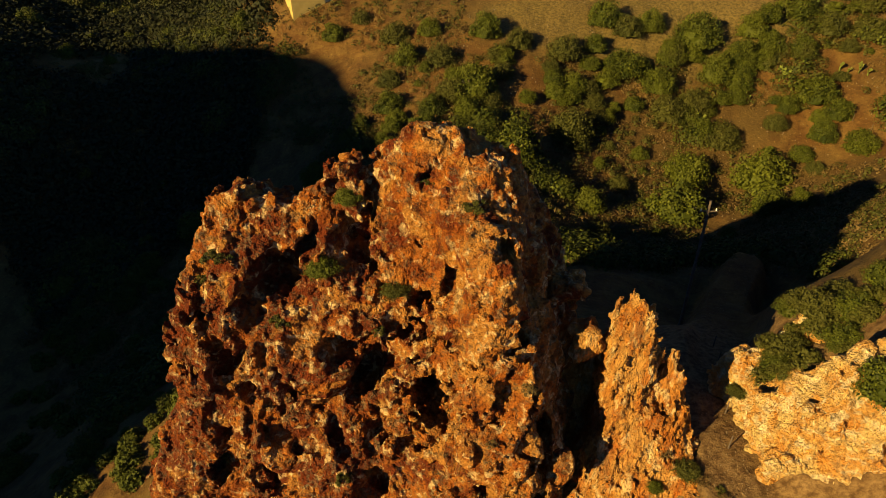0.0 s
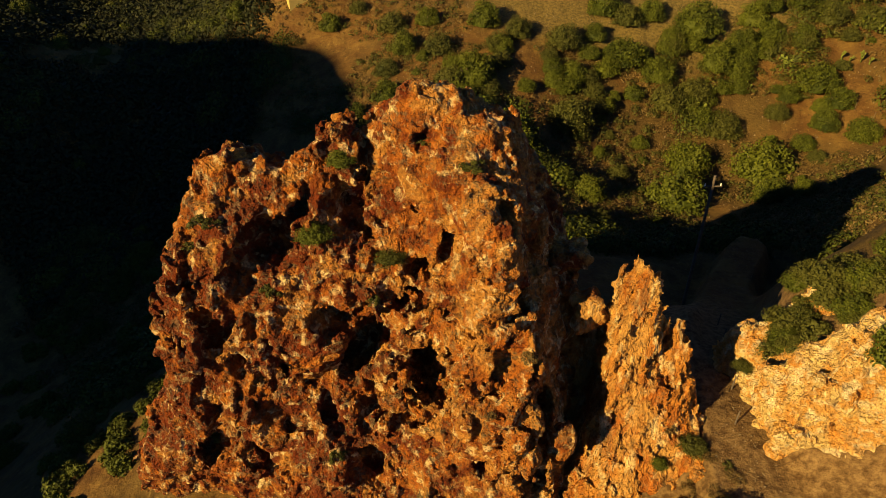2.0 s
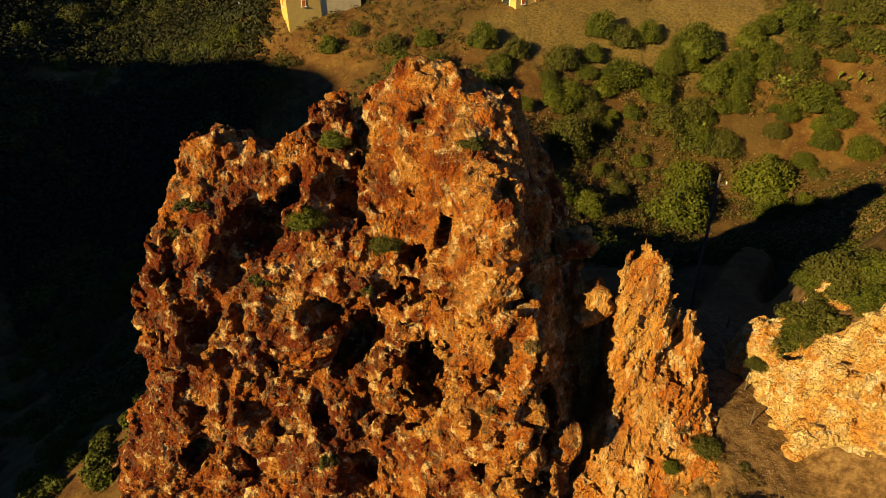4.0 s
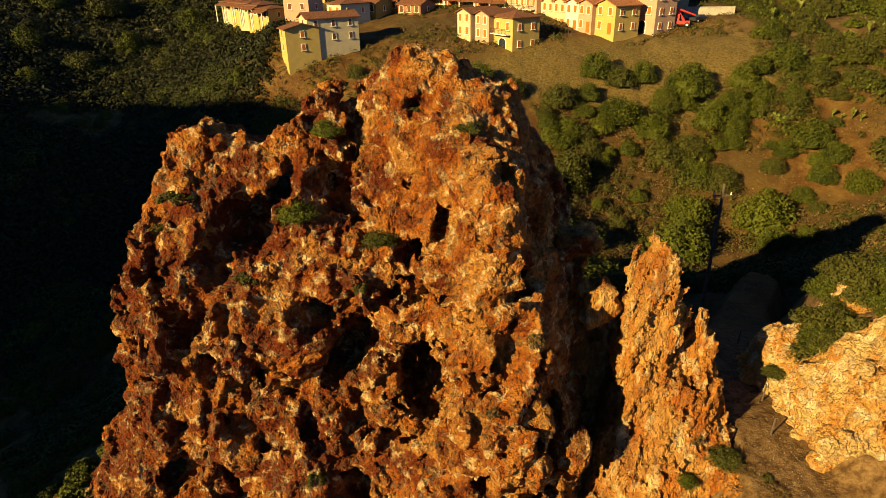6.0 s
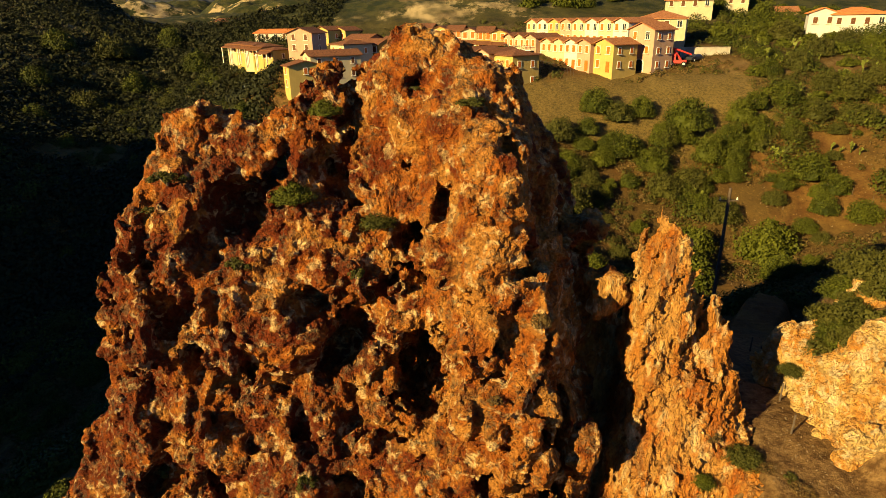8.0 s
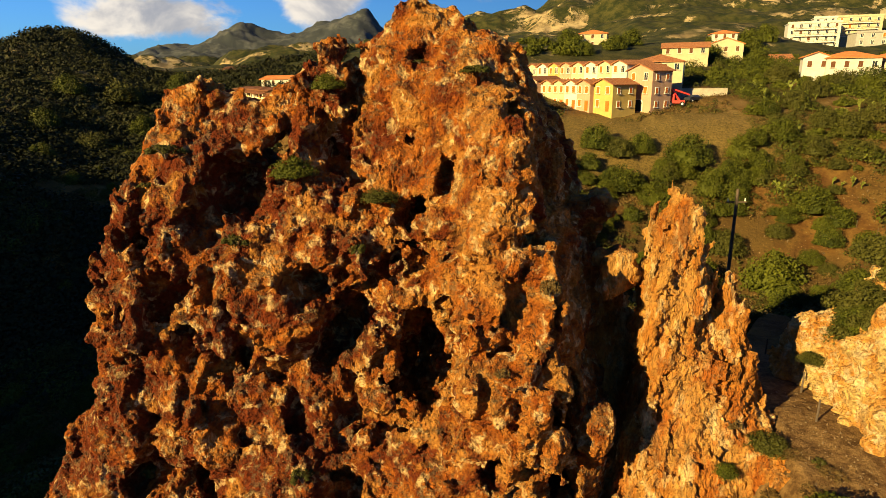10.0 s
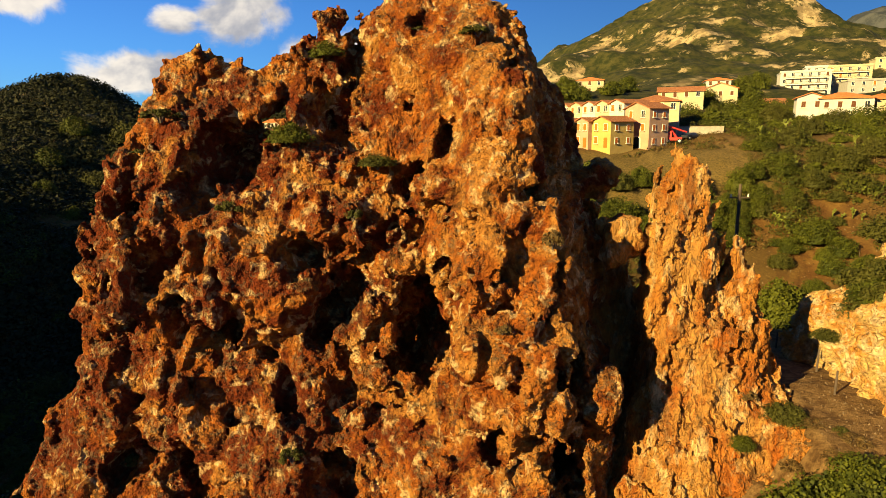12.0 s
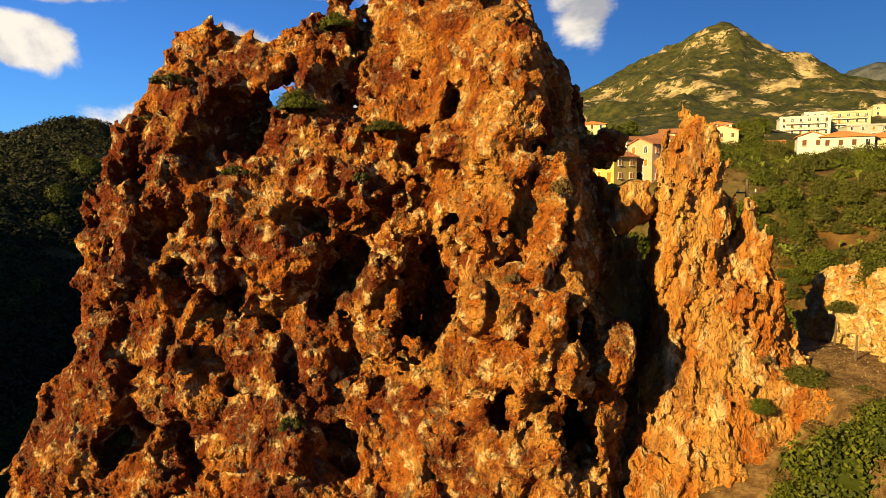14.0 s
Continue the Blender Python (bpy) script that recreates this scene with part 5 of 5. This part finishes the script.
house(-12.7, 165.0, 26.0, -30, 5.9, 7, 1, "ochre", "ochre house in a shaded lane", "gable_side", storey=2.7, columns=3, foot=3.0, **BROWN)
house(-7.1, 160.0, 25.2, -30, 6.5, 7, 1, "red", "terracotta house with a low brown roof", "gable_side", storey=2.6, columns=3, foot=3.0, **BROWN)
house(-22.0, 172.0, 26.6, -30, 7.5, 7, 1, "red", "terracotta house with a low brown roof", "gable_side", storey=2.6, columns=3, foot=3.0, **BROWN)
house(8.6, 200.0, 27.3, -8, 34.0, 8, 2, "yellow", "long pale yellow terrace behind the rooftops", "flat", storey=2.5, columns=9, shut=False, foot=3.0)
house(5.3, 136.0, 22.4, -56, 4.6, 8, 2, "cream", "cream gabled house on the village edge", "gable_front", storey=2.5, columns=2, tiles=TILES_BROWN, foot=3.0)
house(8.8, 132.4, 22.2, -56, 4.6, 8, 2, "pink", "pink gabled house on the village edge", "gable_front", storey=2.5, columns=2, tiles=TILES_BROWN, foot=3.0)
house(12.7, 128.6, 20.7, -60, 6.6, 6.5, 2, "yellow", "yellow house with white arched balconies", "hip", storey=3.1, columns=2, tiles=TILES_BROWN, balconies=True, side_columns=2, foot=3.0, ground="arch")


def village_rows():
    """Two rows of small houses that step down the lanes, each with a tiled porch roof before its door."""
    for x, y, z, wall in ((-59.7, 186, 25.0, "cream"), (-56.0, 182, 25.0, "yellow"), (-52.6, 178, 24.9, "cream"), (-49.1, 174, 24.6, "yellow"), (-45.5, 170, 23.9, "yellow")):
        porch(house(x, y, z, -35, 4.4, 7, 1, wall, "small cream row house with a dark porch roof", "hip", storey=2.9, columns=2, foot=4.0, side_columns=1, **BROWN), 4.4)
    for i, (x, y, z) in enumerate(((-8.3, 172, 26.9), (-4.0, 170, 26.6), (-0.1, 168, 26.4), (3.8, 166, 26.1), (7.4, 164, 25.9), (11.1, 162, 25.7), (14.5, 160, 25.5))):
        porch(house(x, y - 0.8 * (i % 2), z, -14, 3.9, 7, 2, ("cream", "ochre", "yellow", "red")[i % 4], "cream row house with red shutters and brown porch", "gable_front" if i % 2 == 0 else "gable_side", storey=2.5, columns=2, foot=3.5, side_columns=1, tiles=TILES_BROWN), 3.9)


def porch(root, w):
    """A lean-to roof on two posts in front of a house."""
    v = [(-w / 2 - 0.2, 0.0, 2.75), (w / 2 + 0.2, 0.0, 2.75), (w / 2 + 0.2, -2.2, 2.1), (-w / 2 - 0.2, -2.2, 2.1)]
    v += [(a, b, c + 0.14) for a, b, c in v]
    f = [(0, 1, 2, 3), (7, 6, 5, 4), (0, 4, 5, 1), (1, 5, 6, 2), (2, 6, 7, 3), (3, 7, 4, 0)]
    link_mesh("porch_roof", v, f, TILES_BROWN, root)
    for k in (-1, 1):
        link_mesh("post", *moved(box_data(0.2, 0.2, 4.2), k * (w / 2 - 0.1), -2.0, -2.1), FRAME, root)


village_rows()
house(49.3, 146.0, 30.5, -22, 10.7, 11, 1, "cream", "cream villa with a long balcony and tiled roof", "hip", storey=2.65, columns=4, tiles=TILES, paint=SHUTTER_BROWN, balconies=True, side_columns=3, foot=6.6)
house(70.3, 186.0, 35.3, -20, 12.6, 9, 1, "cream", "cream house with an orange tiled roof on the slope", "gable_side", storey=2.50, columns=4, tiles=TILES, paint=SHUTTER_BROWN, foot=4.6)
house(86.4, 196.0, 36.0, -25, 9.7, 10, 1, "cream", "cream gabled house on the slope", "gable_front", storey=3.02, columns=3, tiles=TILES_ORANGE, paint=SHUTTER_BROWN, foot=3.8)
house(98.8, 226.0, 41.3, -15, 8.2, 8, 1, "white", "white house with a bright orange hipped roof", "hip", storey=2.50, columns=3, tiles=TILES_ORANGE, paint=SHUTTER_BROWN, foot=4.6)
house(54.1, 232.0, 39.7, -15, 10.0, 9, 2, "cream", "pale villa with an orange hipped roof among trees", "hip", storey=2.50, columns=3, tiles=TILES_ORANGE, paint=SHUTTER_BROWN, foot=3.0)
house(99.0, 190.0, 31.9, -15, 8.8, 8, 1, "pink", "low pink house half hidden by bushes", "gable_side", storey=2.50, columns=2, tiles=TILES, paint=SHUTTER_BROWN, foot=3.0)
house(87.6, 150.0, 30.7, -25, 5.7, 8, 1, "white", "white two-storey house with an orange roof", "gable_front", storey=3.17, columns=2, tiles=TILES_ORANGE, paint=SHUTTER_BROWN, foot=4.2)
house(94.3, 147.0, 30.5, -18, 11.0, 9, 1, "white", "white two-storey house with balconies and orange roof", "hip", storey=2.95, columns=4, tiles=TILES_ORANGE, paint=SHUTTER_BROWN, balconies=True, foot=3.6)
house(103.4, 146.0, 30.4, -15, 8.7, 9, 1, "cream", "cream house with balconies and an orange roof", "hip", storey=2.71, columns=3, tiles=TILES_ORANGE, paint=SHUTTER_BROWN, balconies=True, foot=3.0)
house(150.4, 262.0, 39.4, -22, 18.6, 12, 4, "white", "white flat-roofed apartment block with long balconies", "flat", storey=2.50, columns=6, shut=False, paint=SHUTTER_BROWN, balconies=True, foot=3.0)
house(158.0, 268.0, 49.2, -22, 8.0, 8, 1, "white", "white roof storey set on the apartment block", "flat", storey=2.50, columns=3, shut=False, foot=0.5)
house(174.8, 272.0, 42.1, -22, 16.5, 12, 4, "cream", "cream apartment block with stacked balconies", "flat", storey=2.58, columns=5, shut=False, balconies=True, foot=3.0)
house(173.1, 250.0, 39.8, -15, 22.7, 10, 2, "grey", "unfinished grey concrete house on the slope", "flat", storey=2.55, columns=6, shut=False, foot=3.0)
house(214.3, 300.0, 51.1, -20, 16.8, 10, 3, "cream", "cream house high on the slope", "flat", storey=2.50, columns=4, shut=False, foot=3.0)


def terrace(x, y, z, turn, step, units, w, d, storeys, walls, label, rise=0.0, **settings):
    """A row of gabled houses, each set back a little behind the one before."""
    c, s = math.cos(radians(turn)), math.sin(radians(turn))
    for i in range(units):
        house(x - c * step * i, y - s * step * i, z + rise * i, turn, w, d, storeys, walls[i % len(walls)], label, foot=3.5, **settings)


# lower and upper rows above the bare field, from the near end
house(33.4, 131.6, 23.2, -62, 5.8, 6.4, 2, "yellow", "yellow gabled end house with orange shutters and door", storey=2.7, ground="doors", foot=4, side_columns=2)
terrace(30.2, 135.4, 23.2, -62, 4.2, 6, 4.2, 8, 2, ("pink", "white", "cream", "cream", "white", "cream"), "small gabled row house with orange shutters", ground="doors", side_columns=0)
terrace(39.0, 140.6, 25.0, -62, 4.6, 8, 4.6, 8, 3, ("white", "cream", "white", "cream", "pink", "yellow"), "pale gabled row house above the lower terrace", storey=2.55, side_columns=0)
house(41.6, 134.0, 23.0, -62, 7.0, 5.6, 3, "pink", "pink three-storey house with an arched garage", storey=2.75, ground="arch", foot=4, side_columns=2)
terrace(21.0, 150.0, 24.0, -62, 4.4, 5, 4.4, 7, 2, ("pink", "cream"), "pink row house with a balcony over the lane", tiles=TILES_BROWN, balconies=True, side_columns=0)


# ---- by the track and in the village: pole, walls, machines, fences, cacti, stones ----
def piece(name, data, mat, parent, label=""):
    return link_mesh(name, data[0], data[1], mat, parent, label=label)


WOOD_POLE = plain("weathered_pole_wood", (0.09, 0.065, 0.045), 0.9, 0.4, 5.0)
RED_PAINT = plain("red_machine_paint", (0.55, 0.03, 0.015), 0.45, 0.2, 4.0)
RUBBER = plain("black_rubber", (0.02, 0.02, 0.02), 0.8, 0.2, 6.0)
CAR_PAINT = plain("dark_car_paint", (0.025, 0.027, 0.03), 0.3, 0.1, 3.0)
CONCRETE = plain("pale_concrete", (0.36, 0.31, 0.23), 0.9, 0.25, 1.2)
CACTUS = plain("prickly_pear_green", (0.12, 0.13, 0.02), 0.6, 0.35, 5.0)
STONE = plain("field_stone", (0.16, 0.11, 0.06), 0.95, 0.4, 2.0)


def utility_pole(x, y, z, height):
    root = new("utility_pole")
    root.location = (x, y, z)
    tagged(root, "dark wooden utility pole behind the rock spire", "pole")
    piece("shaft", tube((0, 0, -0.5), (0, 0, height), 0.14, 0.09, 10), WOOD_POLE, root)
    piece("crossarm", moved(box_data(1.3, 0.09, 0.1), 0, 0, height - 0.9), WOOD_POLE, root)
    for k in (-0.55, 0.0, 0.55):
        piece("insulator", tube((k, 0, height - 0.8), (k, 0, height - 0.62), 0.05, 0.035, 8), FRAME, root)
    return root


utility_pole(19.15, 40.2, ground_at(19.15, 40.2), 23.4 - ground_at(19.15, 40.2))


def fence_post(x, y, height=1.3):
    root = new("fence_post", None)
    root.location = (x, y, ground_at(x, y))
    tagged(root, "thin grey wooden fence post on the slope", "post", "fence posts")
    piece("stake", tube((0, 0, -0.3), (0.03, 0.02, height), 0.05, 0.04, 6), WOOD_POLE, root)


for k in range(9):
    fence_post(60.5 + 1.3 * k, 108 - 3.1 * k)
for k in range(5):
    fence_post(15.9 + 0.85 * k, 24.4 + 2.6 * k, 1.0)


def loader(x, y, z, turn):
    """A red machine with a raised folded boom."""
    root = new("crane_loader")
    root.matrix_basis = pose(x, y, z, 0, 0, turn)
    tagged(root, "red loader crane with a raised boom beside the villa", "machine")
    piece("chassis", moved(box_data(3.4, 1.7, 0.6), 0, 0, 0.6), RED_PAINT, root)
    piece("cab", joined([moved(box_data(1.2, 1.5, 1.3), 1.0, 0, 1.2)]), RED_PAINT, root)
    piece("boom", joined([tube((-0.6, 0, 1.2), (1.2, 0, 3.6), 0.24, 0.2, 8)]), RED_PAINT, root)
    piece("jib", tube((1.2, 0, 3.6), (-2.6, 0, 2.3), 0.2, 0.14, 8), RED_PAINT, root)
    piece("ram", tube((-0.2, 0, 1.3), (0.9, 0, 2.6), 0.1, 0.07, 8), IRON, root)
    for wx in (-1.2, 1.2):
        for wy in (-0.9, 0.9):
            wheel = piece("wheel", tube((wx, wy - 0.15, 0.5), (wx, wy + 0.15, 0.5), 0.5, 0.5, 14), RUBBER, root)
            piece("rim", tube((wx, wy - 0.17, 0.5), (wx, wy + 0.17, 0.5), 0.24, 0.24, 10), FRAME, wheel)


_mx, _my = 49.8, 134.5
loader(_mx, _my, ground_at(_mx, _my), 160)


def parked_car(x, y, z, turn, paint, label):
    root = new("car")
    root.matrix_basis = pose(x, y, z, 0, 0, turn)
    tagged(root, label, "car", "parked cars")
    prof = [(-2.0, 0.35), (-2.05, 0.75), (-1.75, 0.95), (-1.2, 1.0), (-0.75, 1.42), (0.7, 1.45), (1.35, 1.0), (1.95, 0.88), (2.05, 0.4)]
    n = len(prof)
    v = [(a, s * (0.82 if b < 1.1 else 0.66), b) for s in (-1, 1) for a, b in prof]
    f = [(i, (i + 1) % n, n + (i + 1) % n, n + i) for i in range(n)] + [tuple(range(n))[::-1], tuple(range(n, 2 * n))]
    piece("body", (v, f), paint, root)
    piece("windscreen", ([(0.78, -0.62, 1.40), (1.30, -0.70, 1.03), (1.30, 0.70, 1.03), (0.78, 0.62, 1.40), (0.80, -0.62, 1.43), (1.33, -0.70, 1.06), (1.33, 0.70, 1.06), (0.80, 0.62, 1.43)],
                         [(4, 5, 6, 7), (0, 3, 2, 1), (0, 1, 5, 4), (1, 2, 6, 5), (2, 3, 7, 6), (3, 0, 4, 7)]), GLASS, root)
    for wx in (-1.25, 1.3):
        for wy in (-0.78, 0.78):
            w = piece("wheel", tube((wx, wy - 0.1, 0.32), (wx, wy + 0.1, 0.32), 0.32, 0.32, 14), RUBBER, root)
            piece("rim", tube((wx, wy - 0.11, 0.32), (wx, wy + 0.11, 0.32), 0.18, 0.18, 10), FRAME, w)


parked_car(54.2, 136.5, ground_at(54.2, 136.5) + 0.1, 30, CAR_PAINT, "dark parked car beside the retaining wall")
parked_car(-44.5, 150.0, ground_at(-44.5, 150.0) + 0.1, 70, plain("silver_car_paint", (0.35, 0.37, 0.40), 0.3, 0.1, 3.0), "silver parked car by the row houses")


def low_wall(x0, y0, x1, y1, height, mat, label, name="garden_wall", thick=0.35, sink=2.0):
    dx, dy = x1 - x0, y1 - y0
    length = math.hypot(dx, dy)
    root = new(name)
    z = max(ground_at(x0, y0), ground_at(x1, y1))
    root.matrix_basis = pose((x0 + x1) / 2, (y0 + y1) / 2, z, 0, 0, math.degrees(math.atan2(dy, dx)))
    tagged(root, label, "wall")
    piece("masonry", moved(box_data(length, thick, height + sink), 0, 0, -sink), mat, root)
    piece("coping", moved(box_data(length + 0.1, thick + 0.16, 0.12), 0, 0, height), mat, root)


low_wall(52.0, 139.5, 62.0, 138.0, 1.3, CONCRETE, "pale concrete retaining wall beside the car")
low_wall(46.3, 134.2, 49.2, 135.2, 3.2, WALLS["lime"], "lime green yard wall next to the pink house")


def railing(x0, y0, x1, y1):
    root = new("railing")
    z0, z1 = ground_at(x0, y0) + 0.4, ground_at(x1, y1) + 0.4
    tagged(root, "dark iron railing along the terrace gardens", "railing")
    piece("handrail", tube((x0, y0, z0 + 1.0), (x1, y1, z1 + 1.0), 0.04, 0.04, 6), IRON, root)
    n = int(math.hypot(x1 - x0, y1 - y0) / 0.8)
    for i in range(n + 1):
        t = i / n
        a = (x0 + t * (x1 - x0), y0 + t * (y1 - y0), z0 + t * (z1 - z0) - 0.6)
        piece("baluster", tube(a, (a[0], a[1], a[2] + 1.6), 0.03, 0.03, 5), IRON, root)


railing(27.5, 131.2, 18.0, 142.5)


def prickly_pear(x, y, size, seed):
    rng = random.Random(seed)
    root = new("prickly_pear")
    root.location = (x, y, ground_at(x, y))
    root.rotation_euler = (0, 0, rng.uniform(0, 6.28))
    tagged(root, "yellow-green prickly pear cactus clump on the slope", "cactus", "prickly pears")
    pads = [(Vector((0, 0, 0)), Vector((0, 0, 1)), 0)]
    made = []
    while pads and len(made) < 16:
        base, up, depth = pads.pop(0)
        r = size * (0.34 - 0.04 * depth)
        side = up.cross(Vector((rng.uniform(-1, 1), rng.uniform(-1, 1), rng.uniform(-0.3, 0.3)))).normalized()
        flat = up.cross(side).normalized()
        mid = base + up * r * 1.15
        v, f = [], []
        for k, (o, s) in enumerate(((-0.09, 0.8), (0.0, 1.0), (0.09, 0.8))):
            for i in range(10):
                a = 2 * math.pi * i / 10
                v.append(tuple(mid + up * (r * 1.25 * s * math.cos(a)) + side * (r * 0.8 * s * math.sin(a)) + flat * (o * r * 2)))
        for k in (0, 1):
            f += [(k * 10 + i, k * 10 + (i + 1) % 10, k * 10 + 10 + (i + 1) % 10, k * 10 + 10 + i) for i in range(10)]
        f += [tuple(range(9, -1, -1)), tuple(range(20, 30))]
        made.append((v, f))
        if depth < 3:
            for _ in range(rng.choice((2, 3))):
                tilt = (up + side * rng.uniform(-0.9, 0.9) + flat * rng.uniform(-0.5, 0.5)).normalized()
                pads.append((mid + up * r * 0.9 + side * rng.uniform(-0.5, 0.5) * r, tilt, depth + 1))
    for d in made:
        piece("pad", d, CACTUS, root)


for k, (x, y) in enumerate(((64.7, 137.1), (70.7, 143.5), (67.5, 132.7), (69.3, 130.4), (71.5, 131.4), (77.6, 141.3), (77.1, 133.4), (76.3, 123.1), (82.7, 125.1), (85.9, 125.9), (65.0, 119.3), (67.7, 118.7), (74.1, 118.7), (77.8, 118.0), (78.1, 122.5), (65.4, 128.0), (81.5, 121.1), (58.3, 105.9), (67.4, 105.8), (70.0, 104.5), (43.0, 99.9), (50.8, 103.8))):
    prickly_pear(x, y, 0.75 + 0.2 * (k % 3), 40 + k)
    prickly_pear(x + 1.1, y - 0.7, 0.6, 80 + k)


def field_stones():
    """Loose stones over the dry slopes and the track, too many to count."""
    rng = np.random.default_rng(5)
    n = 2200
    a, r = rng.uniform(-0.1, 0.72, n), 62 * (130 / 62) ** rng.random(n)
    x, y = r * np.sin(a), r * np.cos(a) + 2
    tx = np.concatenate([np.interp(np.linspace(0, 1, 900), np.linspace(0, 1, len(TRACK)), [t[0] for t in TRACK]) + rng.normal(0, 1.1, 900)])
    ty = np.interp(np.linspace(0, 1, 900), np.linspace(0, 1, len(TRACK)), [t[1] for t in TRACK])
    x, y = np.concatenate([x, tx]), np.concatenate([y, ty])
    z = ground_height(x, y)
    s = np.concatenate([rng.uniform(0.06, 0.22, n), rng.uniform(0.02, 0.06, 900)])
    base = np.array([(1, 0, 0), (-1, 0, 0), (0, 1, 0), (0, -1, 0), (0, 0, 1), (0, 0, -1)], float)
    tri = np.array([(0, 2, 4), (2, 1, 4), (1, 3, 4), (3, 0, 4), (2, 0, 5), (1, 2, 5), (3, 1, 5), (0, 3, 5)])
    k = len(x)
    v = base[None] * (s[:, None, None] * rng.uniform(0.5, 1.2, (k, 6, 1))) + rng.normal(0, 0.15, (k, 6, 3)) * s[:, None, None]
    v += np.stack([x, y, z + 0.2 * s], 1)[:, None]
    f = (tri[None] + (np.arange(k) * 6)[:, None, None]).reshape(-1, 3)
    ob = link_mesh("loose_stones", v.reshape(-1, 3), f, STONE)
    tagged(ob, "loose pale stones scattered over slope and track", "stones", kind="stuff")


field_stones()
